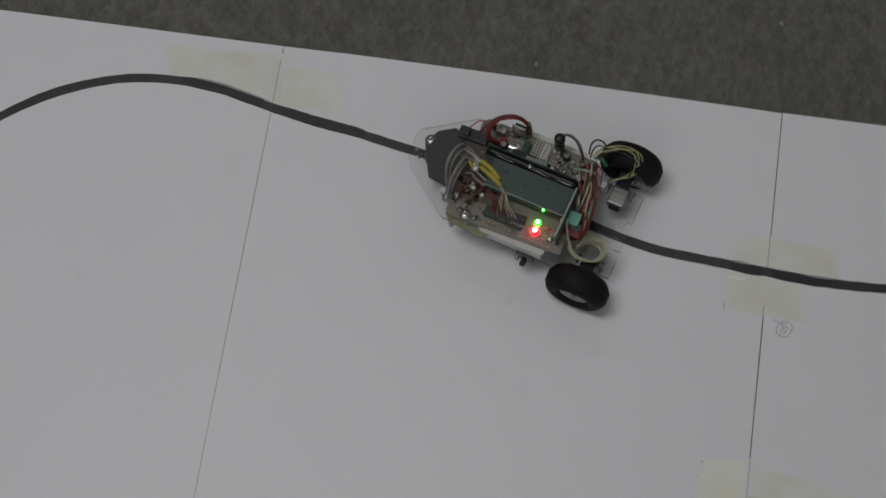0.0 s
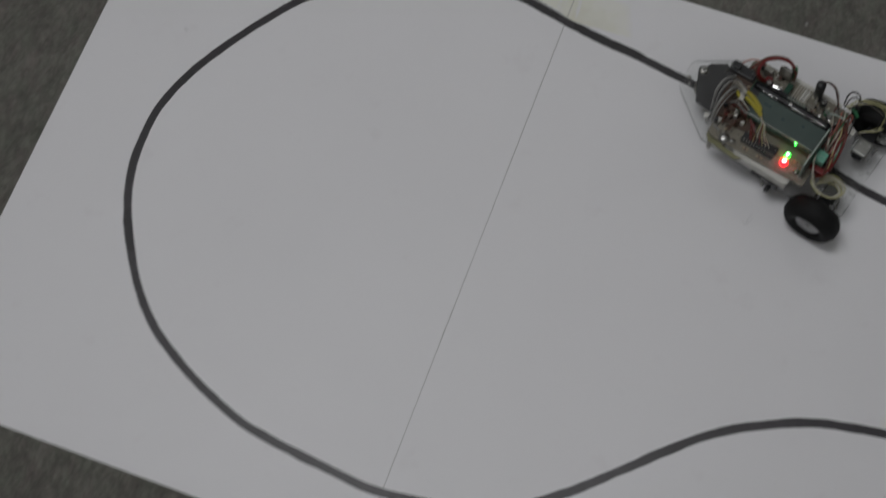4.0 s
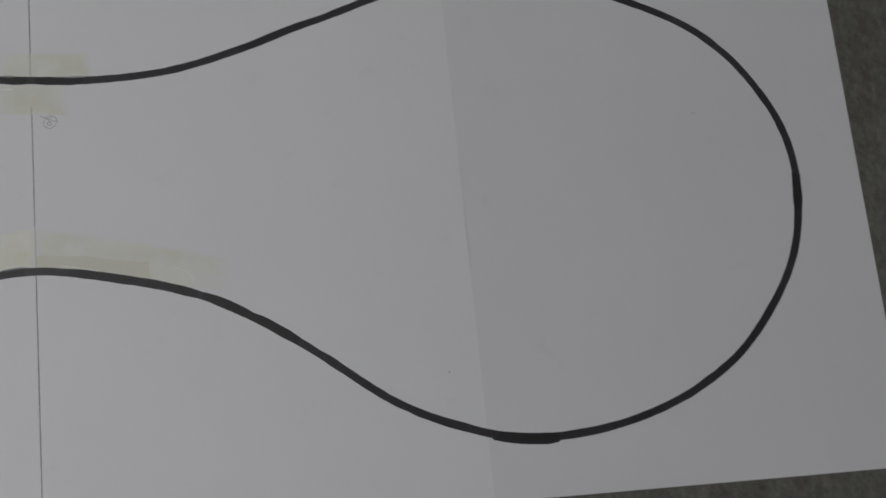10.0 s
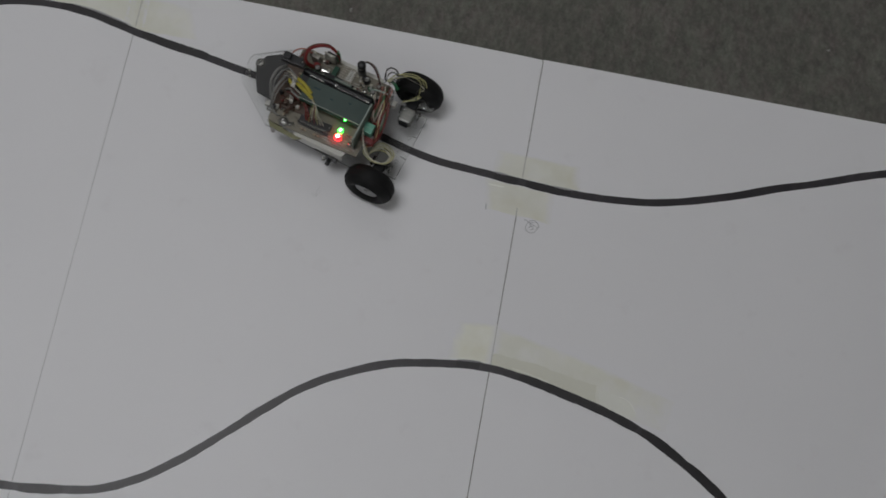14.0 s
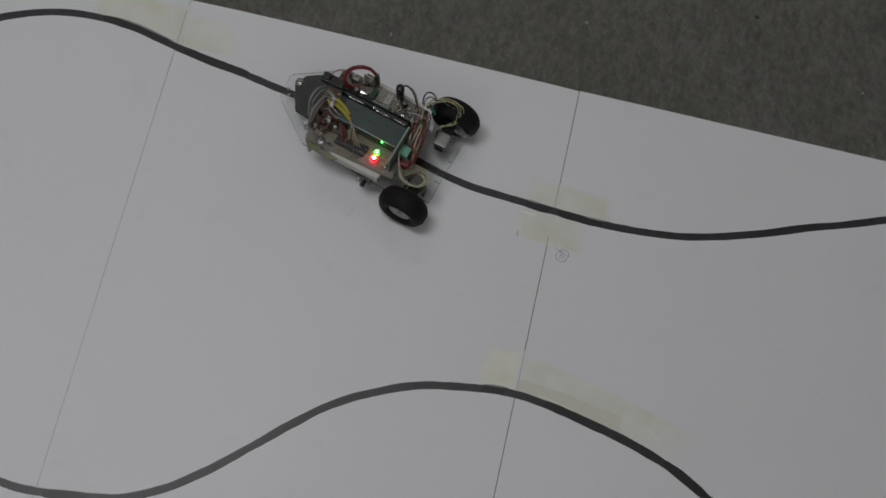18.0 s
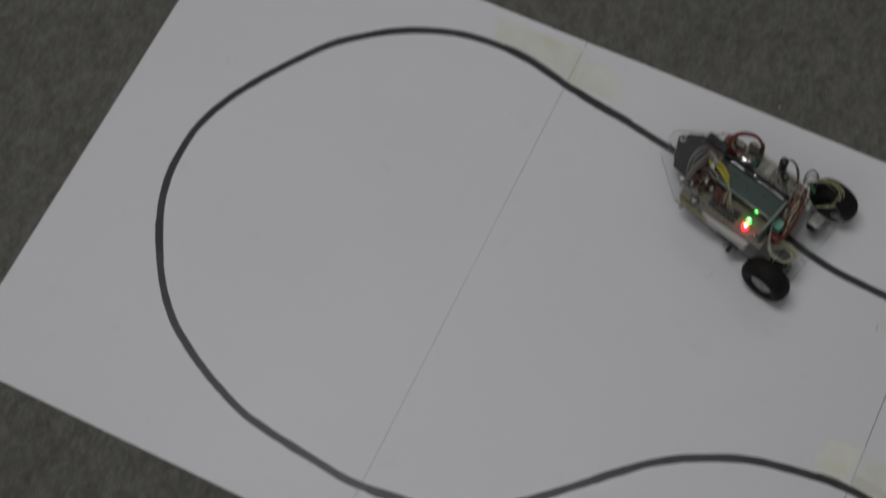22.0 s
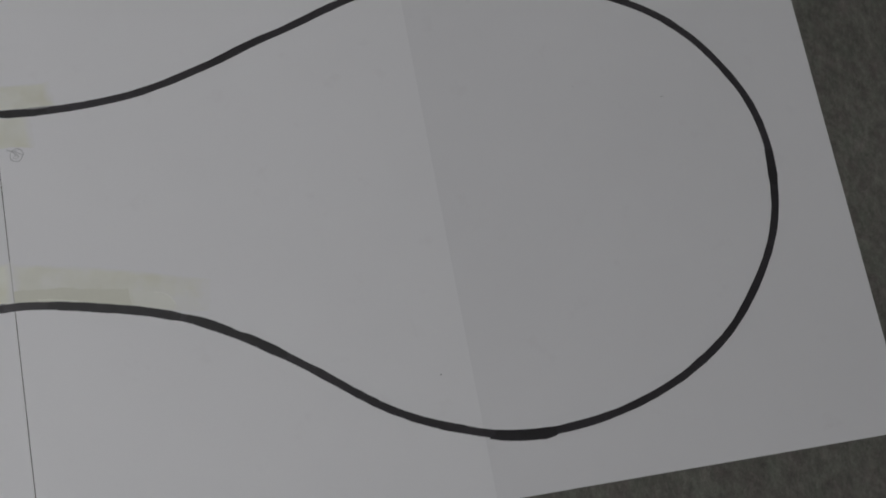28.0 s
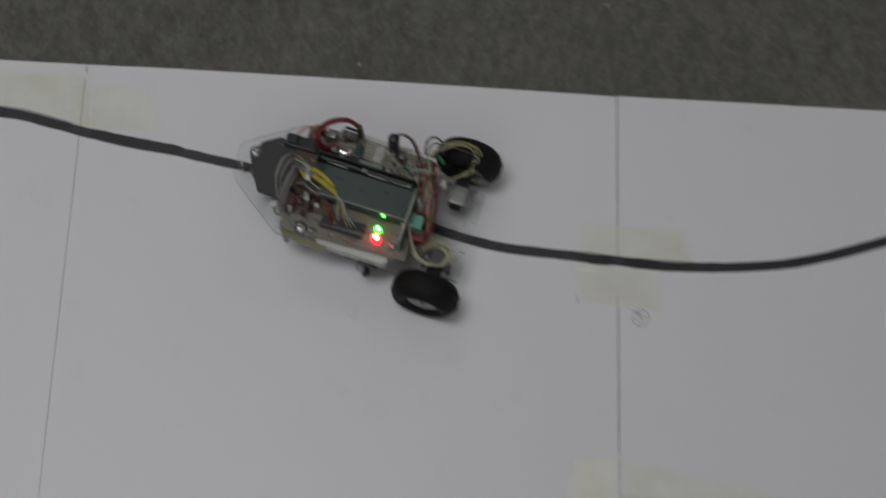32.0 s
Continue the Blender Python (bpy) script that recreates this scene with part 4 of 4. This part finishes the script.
    for x, y in ((29.5, -14.5), (29.5, 16.5), (104.5, -14.5), (104.5, 16.5)):
        part("display_post", lathe([(0, 0.0115), (0.0018, 0.0115), (0.0018, 0), (0, 0)], Matrix.Translation(mm(x, y, 44.6)), 10), WHITE, car, "white nylon post")

    # upright board behind the display, terminal block
    up = part("upright_board", block(26.8, 28.4, -6, 36, 45, 69, 0.2), BOARD_PALE, car, "pale green upright circuit board")
    part("board_rim", block(26.9, 28.3, -6, 36, 69, 69.5, 0.2), PALE_EDGE, up, "pale cut board edge")
    term = part("terminal_block", block(16.5, 26.4, 8, 18.5, 47, 56, 0.8), MINT, car, "mint green screw terminal")
    part("terminal_seam", block(16.3, 26.6, 13.0, 13.4, 55.9, 56.1, 0), PALE_EDGE, term)

    part("plug_block", block(11.5, 25.5, 19, 24.5, 40, 47.5, 0.8), RED_WIRE, car, "red plastic plug block")
    for k in range(5):
        part("power_lead", wire([(11 - 0.6 * k, 20 - k, 45), (9.5 + 0.3 * k, 13 - k, 49), (10.5 + 0.5 * k, -1 - k, 53 + 0.8 * k), (13.7 + 0.9 * k, -14 - k, 56 + k), (20 + k, -24 - 0.6 * k, 56), (28, -30 - k, 50)], (1.0, 0.7, 0.9, 0.6, 0.8)[k]), (RED_WIRE, WHITE_WIRE, RED_WIRE, WHITE_WIRE, BROWN_WIRE)[k], car, ("red power lead", "white lead", "red power lead", "white lead", "brown lead")[k])
    # taller things on the far half of the board
    part("voltage_regulator", block(83, 93, -40, -35.5, 45, 60, 0.4), BLACK, car, "black voltage regulator")
    part("heat_tab", block(82.5, 94, -35.5, -34.1, 50, 67, 0.4), TIN, car, "dull steel heat tab")
    part("voltage_regulator", block(98, 106, -33, -29, 45, 57, 0.4), TIN, car, "tinned metal module")
    sk = part("socket", lathe([(0, 0.0175), (0.0036, 0.0175), (0.0041, 0.0165), (0.0041, 0), (0, 0)], Matrix.Translation(mm(55.5, -38.5, 44.6)), 20), BLACK, car, "black upright wire socket", True)
    part("plug", lathe([(0, 0.0075), (0.0030, 0.0073), (0.0043, 0.0058), (0.0043, 0.0008), (0.0036, 0), (0, 0)], Matrix.Translation(mm(55.5, -38.5, 62.1)), 18), BLACK, sk, "", True)
    part("part_label", block(62, 67, -37, -25.5, 46.2, 46.4, 0), LABEL, car, "white paper label with print")
    part("module", block(60, 75, -39, -22, 44.7, 46.2, 0.3), BOARD, car, "small grey-tan plug-in module")
    strip = part("socket_strip", block(58, 76, -21.4, -18.2, 44.7, 51, 0.3), BOARD_PALE, car, "pale green socket strip")
    for k in range(7):
        part("contact", block(59.3 + 2.4 * k, 60.4 + 2.4 * k, -20.4, -19.2, 51, 51.6, 0), TIN, strip)
    for k in range(6):
        part("print_bar", block(63, 66, -36.2 + 1.8 * k, -35.5 + 1.8 * k, 46.4, 46.45, 0), BLACK_WIRE, car)
    part("green_module", block(77, 82, -33, -23, 45, 50, 0.4), BOARD_GREEN, car, "small green plug-in module")
    part("connector", block(95, 101, -27.5, -22, 46, 52.5, 0.8), RED_WIRE, car, "red wire connector")
    can(car, 47, -33, 44.6, 3.1, 8, BLACK, "black electrolytic capacitor")
    can(car, 40, -27, 44.6, 2.4, 6, GREEN_WIRE, "green electrolytic capacitor")
    can(car, 96, -22, 44.6, 3.0, 9, BLACK, "black electrolytic capacitor")
    part("crystal", block(84, 94, -27, -22.5, 45, 48.5, 1.6), STEEL, car, "bright crystal can")
    part("crystal", block(47, 57, -20, -16, 45, 48, 1.5), STEEL, car, "bright crystal can")
    for x, y, a in ((44, -20, 90), (50, -27, 90), (108, -12, 20), (110, 20, 70), (92, 16, 0), (104, 32, 85), (36, 26, 0), (66, 40, 0), (80, 40, 0), (115, -28, 90)):
        resistor(car, x, y, 44.6, a)
    rng = random.Random(31)
    kinds = (TIN, BLACK, STEEL, WHITE_WIRE, BLACK_MATT, BROWN_WIRE, TIN, WHITE_WIRE)
    for k in range(22):
        x, y = rng.uniform(32, 58), rng.uniform(-37, -18)
        h = rng.uniform(1.5, 7)
        part("small_component", block(x - rng.uniform(0.7, 1.6), x + rng.uniform(0.7, 1.6), y - rng.uniform(0.7, 1.5), y + rng.uniform(0.7, 1.5), 44.6, 44.6 + h, 0.3), kinds[k % 8], car, "small component soldered on the board")
    for k in range(10):
        x, y = 86 + 2.6 * k, -38 + rng.uniform(0, 14)
        part("small_component", block(x - 1, x + 1, y - 1.1, y + 1.1, 44.6, 46.5 + rng.uniform(0, 5), 0.3), kinds[(k + 3) % 8], car, "small component soldered on the board")
    pins = part("pin_header", block(36, 52, -13, -10.6, 44.6, 47, 0.2), BLACK, car, "black pin header")
    for k in range(6):
        part("pin", block(37.2 + 2.54 * k - 0.3, 37.2 + 2.54 * k + 0.3, -12.1, -11.5, 47, 52, 0), TIN, pins)

    # slide switch across the front
    m = Matrix.Translation(mm(122, -20, 47)) @ Matrix.Rotation(math.radians(2), 4, "Z")
    for name, dims, mat, label in (("slide_switch", (-13, 11, -4.5, 4.5, -1.5, 5.5), BLACK, "black slide switch"), ("switch_slider", (2, 9, -3.2, 3.2, 5.5, 10), BLACK, "black switch slider")):
        own = block(*dims, 0.4)
        own.transform(m)
        part(name, own, mat, car, label)
    fixing(car, 132, -19.6, 51.5, 1.5)
    fixing(car, 112, -20.4, 51.5, 1.5)

    # nose: black plate, screw, caster
    part("nose_plate", prism([mm(x, y)[:2] for x, y in ((158, -6), (152, -19), (140, -27), (129, -22), (120, -16), (118, 10), (128, 21), (143, 20), (148, 12))], 0.0290, 0.0315, 0.0004), NOSE, car, "matt dark grey nose plate")
    part("nose_block", block(126, 146, -16, 16, 20, 29, 0.8), BLACK, car, "black sensor block under the nose")
    fixing(car, 154, -9, 31.6, 3.9)
    fixing(car, 137, -20, 31.6, 1.2)
    part("nose_pillar", lathe([(0, 0.013), (0.003, 0.013), (0.003, 0), (0, 0)], Matrix.Translation(mm(152, -7, 18)), 12), STEEL, car, "steel pillar")
    cast = part("caster_housing", lathe([(0, 0.0165), (0.005, 0.0165), (0.0055, 0.010), (0.005, 0.005), (0.0046, 0.005), (0, 0.007)], Matrix.Translation(mm(152, -2, 0)), 24), TIN, car, "tinned ball caster", True)
    ball = bmesh.new()
    bmesh.ops.create_uvsphere(ball, u_segments=20, v_segments=12, radius=0.0045)
    ball.transform(Matrix.Translation(mm(152, -2, 4.6)))
    part("caster_ball", ball, STEEL, cast, "bright steel ball", True)
    part("deck_screw", screw(0.1635, -0.001, 0.0195, 0.0019), STEEL, car, "small steel deck screw", True)
    part("deck_screw", screw(0.1600, 0.004, 0.0195, 0.0016), STEEL, car, "small steel deck screw", True)

    # grey cables that loop from the nose to the board
    for k, way in enumerate((((125, -11, 50), (128.5, -1, 58), (129.6, 10.4, 56), (128, 17, 46), (126.5, 20.5, 36)),
                             ((118, -4, 53), (119.8, 10.4, 60), (120.9, 21.6, 58), (120.4, 30.2, 48), (118.9, 33.4, 42)),
                             ((120, -8.5, 53), (123.7, 0, 60), (125.6, 10.8, 58), (125.2, 17, 46), (124, 22, 38)),
                             ((116, 0, 51), (117, 13, 59), (118, 25, 56), (117, 33, 47), (113, 36, 45)))):
        part("cable", wire(way, (1.3, 1.25, 0.8, 0.6)[k]), GREY_WIRE, car, "grey cable core")
    part("cable", wire([(128, 26, 22), (124, 33, 34), (116, 36, 44), (108, 38, 46)], 0.9), GREY_WIRE, car, "grey cable core")
    for k in range(4):
        part("cable", wire([(122, -9 + 3 * k, 52), (116, -5 + 2.4 * k, 61), (110, -1 + 1.6 * k, 64.5), (105, 1 + 1.6 * k, 64)], 0.65), (GREY_WIRE, WHITE_WIRE, TIN, GREY_WIRE)[k], car, "bared cable end")
    part("heatshrink_sleeve", wire([(105, 1, 63), (99, 3.5, 66), (93, 6, 66.5), (86, 9.5, 64)], 1.85), YELLOW, car, "yellow heatshrink sleeve")
    part("heatshrink_sleeve", wire([(103, 6, 63), (96, 9, 66), (89, 11.5, 65.5), (83, 13.5, 63.5)], 1.85), YELLOW, car, "yellow heatshrink sleeve")
    rng = random.Random(53)
    for k in range(9):
        y = -3 + 2.3 * k
        j = [rng.uniform(-2, 2) for _ in range(5)]
        part("lead_wire", wire([(113 + j[0], y - 2, 50), (108 + j[1], y + j[2], 60), (102 + j[3], y + 3, 64.5), (95 + j[4], y + 6, 63.5)], (0.55, 0.8, 0.45)[k % 3], 6), (BROWN_WIRE, BLACK_WIRE, GREY_WIRE, BROWN_WIRE, BLACK_WIRE, WHITE_WIRE, BROWN_WIRE, GREY_WIRE, RED_WIRE)[k], car)
    part("heatshrink_sleeve", wire([(113, 4, 60), (110, 7, 62), (106, 9, 62)], 1.4), YELLOW, car, "yellow heatshrink sleeve")
    part("cable_tie", block(104, 108, 7, 11, 61, 65.5, 1.2), WHITE, car, "white cable tie end")
    part("connector", block(112, 117, 28, 33, 46, 50, 1.2), WHITE, car, "white wire connector")
    part("connector", block(126, 131, 22, 27, 22, 29, 1.0), WHITE, car, "white wire connector")
    for k in range(6):
        part("lead_wire", wire([(85 - 0.6 * k, 12 + 0.8 * k, 64), (81 - 0.9 * k, 14.5 + 0.7 * k, 61), (80 - 1.4 * k, 19 + 0.6 * k, 57), (79.5 - 1.9 * k, 25.5 - 0.2 * k, 53), (78.5 - 3.1 * k, 31.5 - 0.5 * k, 47.5)], 0.36, 6), (YELLOW_WIRE, WHITE_WIRE, RED_WIRE, YELLOW_WIRE, WHITE_WIRE, WHITE_WIRE)[k], car)
    for k in range(4):
        part("lead_wire", wire([(96 - 2 * k, 10 + 2 * k, 47), (91 - 2 * k, 17 + 2 * k, 54), (86 - k, 23 + k, 53), (82 - k, 31, 47)], 0.55, 6), (RED_WIRE, BROWN_WIRE, RED_WIRE, BROWN_WIRE)[k], car)
    rng = random.Random(3)
    for k in range(7):
        x, y = 94 + 3.2 * k, rng.uniform(4, 24)
        part("lead_wire", wire([(x, y, 46), (x + rng.uniform(-4, 4), y + rng.uniform(2, 6), 52 + rng.uniform(0, 4)), (x + rng.uniform(-5, 5), y + rng.uniform(8, 13), 46.5)], 0.6, 6), (BROWN_WIRE, GREY_WIRE, BROWN_WIRE, WHITE_WIRE, BLACK_WIRE, BROWN_WIRE, RED_WIRE)[k], car)

    part("connector", block(105, 110, 3, 8, 58, 62, 1.4), WHITE, car, "white wire connector")
    for k in range(4):
        part("lead_wire", wire([(90 - 2 * k, 18 + k, 56), (86 - 2 * k, 23 + k, 55), (84 - 2.2 * k, 27 + 0.5 * k, 51), (82 - 2.4 * k, 31, 47)], 0.45, 6), (RED_WIRE, BROWN_WIRE, RED_WIRE, BLACK_WIRE)[k], car)
    rng = random.Random(23)
    for k in range(9):
        x, y = rng.uniform(93, 117), rng.uniform(6, 34)
        h = rng.uniform(3, 8)
        part("sensor_stub", block(x - 1.6, x + 1.6, y - 1.4, y + 1.4, 46.2, 46.2 + h, 0.5), (BLACK, WHITE, BLACK_MATT, DARK_METAL, COPPER, WHITE, STEEL, COPPER, BLACK_MATT)[k], car, "small component on the sensor board")
    for k in range(6):
        x, y = 98 + 3.4 * k, 22 + 7 * math.sin(1.7 * k)
        part("coil_turn", wire([(x - 4, y - 3, 46.5), (x - 2, y - 1, 51), (x + 1, y + 2, 51.5), (x + 4, y + 3, 46.5)], 0.9, 6), COPPER, car, "brown enamelled wire turn")

    # red power leads over the front
    part("power_lead", wire([(96.5, -23.6, 47), (103.8, -19.6, 58), (108, -21, 66), (107.3, -28, 72), (100, -34, 76), (90, -38.8, 74), (81.8, -39.4, 64), (80.6, -39.3, 48)], 1.5), RED_WIRE, car, "thick red power lead")
    part("power_lead", wire([(98, -22, 47), (106, -19, 57), (110, -22, 65), (109, -29, 70.5), (102, -35, 75), (92, -40, 73), (84, -41, 63), (82, -40, 48)], 1.35), BROWN_WIRE, car, "thick dark red power lead")
    part("lead_sleeve", wire([(82.5, -40, 68), (81.2, -39.8, 60), (80.8, -39.5, 50)], 1.8), GREEN_WIRE, car, "dark green sleeve on the lead")
    part("power_lead", wire([(118, -24, 48), (113, -31, 56), (105, -33, 54), (100, -30, 47)], 0.8), RED_WIRE, car, "red lead")
    part("power_lead", wire([(128, -24, 47), (122, -32, 52), (113, -36, 50), (108, -33, 45)], 0.6), SALMON, car, "faded red lead")
    part("lead_wire", wire([(84, -40, 62), (86, -44, 56), (84, -42, 47)], 0.7), GREEN_WIRE, car)

    # black and coloured leads from the socket round the rear
    for k in range(4):
        part("lead_wire", wire([(56.5, -40.5 + k * 0.5, 66), (51, -43.1 + 0.6 * k, 70 + 0.6 * k), (43.3, -42.7 + 0.7 * k, 68 + 0.5 * k), (37, -39.7 + 0.8 * k, 58), (32.4 - k, -33.5 + k, 46)], 0.55, 6), (BLACK_WIRE, WHITE_WIRE, RED_WIRE, BLACK_WIRE)[k], car)
    part("lead_wire", wire([(31.8, -42.2, 48), (32.2, -46.2, 60), (28.8, -49.2, 66), (23.3, -51.2, 60), (19.9, -49.9, 46), (20, -44, 38)], 0.75), BLACK_WIRE, car, "black lead loop")
    part("lead_wire", wire([(30, -40, 48), (29, -44.5, 59), (25, -47, 63), (20.5, -48, 57), (18, -46, 44)], 0.6), BLACK_WIRE, car, "black lead loop")
    rng = random.Random(11)
    for k in range(16):
        mat = (RED_WIRE, BROWN_WIRE, BLACK_WIRE, WHITE_WIRE, RED_WIRE, GREY_WIRE, BROWN_WIRE, GREEN_WIRE, RED_WIRE, WHITE_WIRE, BROWN_WIRE, YELLOW_WIRE, RED_WIRE, WHITE_WIRE, BROWN_WIRE, RED_WIRE)[k]
        j = [rng.uniform(-1.8, 1.8) for _ in range(10)]
        w = 0.62 * (k % 8)
        part("lead_wire", wire([(26 - w + j[0], -39 + 1.3 * k + j[1], 46), (24 - w + j[2], -32 + 0.9 * k, 55 + j[3]), (21 - w + j[4], -18 + 0.5 * k, 57 + j[5]), (16 - 0.5 * w + j[6], -3 + 0.4 * k, 57 + j[7]), (12.5 - 0.2 * w + j[8], 9 + 0.5 * k, 53), (10.5 + 0.5 * w, 17 + 0.5 * k, 46 + j[9]), (14 + w, 22 + 0.3 * k, 40)], 0.62, 6), mat, car)
    for k in range(5):
        j = [rng.uniform(-2, 2) for _ in range(4)]
        part("lead_wire", wire([(34 - k, -28 + 1.5 * k, 47), (31 + j[0], -20 + k, 57 + j[1]), (27 - 0.5 * k, -12 + k, 59 + j[2]), (23 + 0.4 * k, 0, 58 + j[3]), (21, 3 + k, 49)], 0.6, 6), (WHITE_WIRE, BLACK_WIRE, WHITE_WIRE, RED_WIRE, GREY_WIRE)[k], car)
    for k in range(3):
        part("power_lead", wire([(22, 6 + 2.5 * k, 50), (17 - k, 4 + 2 * k, 47), (13 - k, 10 + 2 * k, 42), (15, 20 + k, 38), (20, 24 + k, 34)], 1.1), RED_WIRE, car, "red power lead")
    rng = random.Random(67)
    for k in range(9):
        j = [rng.uniform(-2.5, 2.5) for _ in range(8)]
        x = 30 - 1.1 * k
        part("lead_wire", wire([(x + j[0], -36 + j[1], 46), (x - 4 + j[2], -30, 60 + j[3]), (x - 7 + j[4], -18 + j[5], 62 - k), (x - 6, -6 + j[6], 55), (x - 5 + j[7], 4 + k, 46)], (0.5, 0.7)[k % 2], 6), (SALMON, GREEN_WIRE, RED_WIRE, WHITE_WIRE, BROWN_WIRE, BLACK_WIRE, SALMON, RED_WIRE, BLACK_WIRE)[k], car)
    part("cable_tie", wire([(37, -22, 60), (31, -23.2, 62.5), (26.5, -23.9, 62.5), (20, -25.2, 60), (16, -26, 54)], 0.9), PALE_EDGE, car, "pale cable tie")
    part("connector", block(10, 17, -26, -20, 44, 51, 0.8), WHITE, car, "white plug on the motor leads")

    # yellow and white motor leads coiled over both wheels' gear
    for k in range(5):
        g, h = 1.7 * k, 1.5 * k
        part("motor_lead", wire([(18, 26 + k, 42), (14 + 0.4 * g, 31 + 0.5 * g, 37 + h), (6.7, 35.6 + 0.4 * g, 36 + h), (-3.5 - 0.6 * g, 33.8, 35 + h), (-7.2 - 0.5 * g, 26 - 0.5 * g, 34 + h), (-2.2, 21.2 - 0.7 * g, 34 + h), (7, 22.6 - 0.8 * g, 35 + h), (13, 29 - g, 34)], 0.48, 6), (YELLOW_WIRE, WHITE_WIRE, YELLOW_WIRE, WHITE_WIRE, YELLOW_WIRE)[k], car, "pale motor lead")
    rng = random.Random(19)
    for k in range(6):
        j = [rng.uniform(-2.2, 2.2) for _ in range(10)]
        b = 2.2 * (k % 3)
        way = [(29 - k, -41 + 0.4 * k, 50), (22 + j[0], -46.5 + b + j[8], 56 + j[1]), (11 + j[2], -54 + 1.2 * b + j[3], 60 - 0.5 * k), (-1 - 1.1 * k, -55 + 1.7 * b + j[4], 58 - k), (-7.5 - 0.6 * k + 1.5 * b, -48 + b + j[9], 49 - k), (-4.5 + j[5], -41 + j[6], 41), (5 + j[7], -37 + 0.5 * k, 36), (9, -33, 33)]
        part("motor_lead", wire(way, 0.48, 6), (YELLOW_WIRE, YELLOW_WIRE, BLACK_WIRE, YELLOW_WIRE, BLACK_WIRE, WHITE_WIRE)[k], car, ("thin yellow motor lead", "thin yellow motor lead", "thin black motor lead", "thin yellow motor lead", "thin black motor lead", "thin white motor lead")[k])
    part("sleeve", wire([(24, -44, 46), (20, -41, 50), (16, -39, 47)], 1.7), GREEN_WIRE, car, "green sleeve on the leads")
    for x, y, z, mat, r in ((36, -24, 47, BLACK, 2.6), (33, -31, 48, BROWN_WIRE, 2.2), (28, -20, 50, BLACK, 2.4)):
        can(car, x, y, 44.6, r, z - 40, mat, "small dark electrolytic capacitor")
    part("motor_lead", wire([(25, 18, 62), (23.1, 23, 56), (16.1, 32.6, 46), (6.7, 36.4, 41), (-3.9, 34.6, 39), (-7.4, 26, 38), (-2, 21, 38)], 0.75), WHITE_WIRE, car, "white motor lead")
    return car


def lint():
    rng = random.Random(7)
    spots = [(-0.2038, 0.0183, LINT), (0.1691, 0.13, DARK_LINT), (0.2904, 0.0681, LINT), (-0.0076, 0.0797, LINT)]
    for x, y, mat in spots:
        pts = [(x + rng.uniform(-0.0022, 0.0022), y + rng.uniform(-0.0022, 0.0022), 0.0012 + rng.uniform(0, 0.0012)) for _ in range(6)]
        thing("lint_fleck", tube(pts, 0.0005, 5, 5), mat, "pale lint fleck lying on the carpet" if mat is LINT else "dark lint fleck lying on the carpet", "lint", "lint flecks")


def black_case():
    """A black case that stands on the carpet beyond the paper's end."""
    base = tagged(new("black_case"), "black plastic case standing on the carpet", "case")
    base.matrix_basis = pose(0.943, -0.018, 0.0, 0, 0, 6)
    part("body", box(-0.042, 0.05, -0.105, 0.11, 0.0, 0.03, 0.008, seg=4), BLACK, base, "", True)
    part("lid_seam", box(-0.0424, 0.0504, -0.1054, 0.1104, 0.0185, 0.0193, 0.0003), BLACK_MATT, base)


BLACK_GLOSS = plain("glossy_black_plastic", (0.008, 0.008, 0.009), 0.05, grain=260.0, bump=0.03, spec=0.16)
SCREEN_DARK = plain("display_segment", (0.045, 0.07, 0.08), 0.2)
DARK_METAL = plain("dark_metal", (0.10, 0.10, 0.095), 0.4, metal=1.0)
HAZY = clear_material("hazy_acrylic", (0.9, 0.9, 0.88), 0.2)
PALE_EDGE = plain("pale_cut_edge", (0.30, 0.36, 0.32), 0.5)
PALE_STREAK = plain("rubbed_marker_streak", (0.34, 0.335, 0.34), 0.6)
CURLED = plain("curled_tape", (0.30, 0.30, 0.27), 0.7)
TAPE_DARK_FLAT = plain("doubled_tape_layers", (0.675, 0.67, 0.585), 0.6, grain=300.0, vary=0.05)
TAPE_PALE_FLAT = plain("rubbed_tape", (0.745, 0.745, 0.69), 0.5, grain=300.0, vary=0.03)
GREY_STREAK = plain("thin_marker_streak", (0.22, 0.22, 0.23), 0.6)
TAN = plain("tan_ceramic", (0.33, 0.27, 0.19), 0.5)
SALMON = plain("faded_red_insulation", (0.45, 0.15, 0.11), 0.5)

room()
SHEET_OBS = course()
retouch(SHEET_OBS)
bare_slivers(SHEET_OBS)
robot_car()
lint()
black_case()
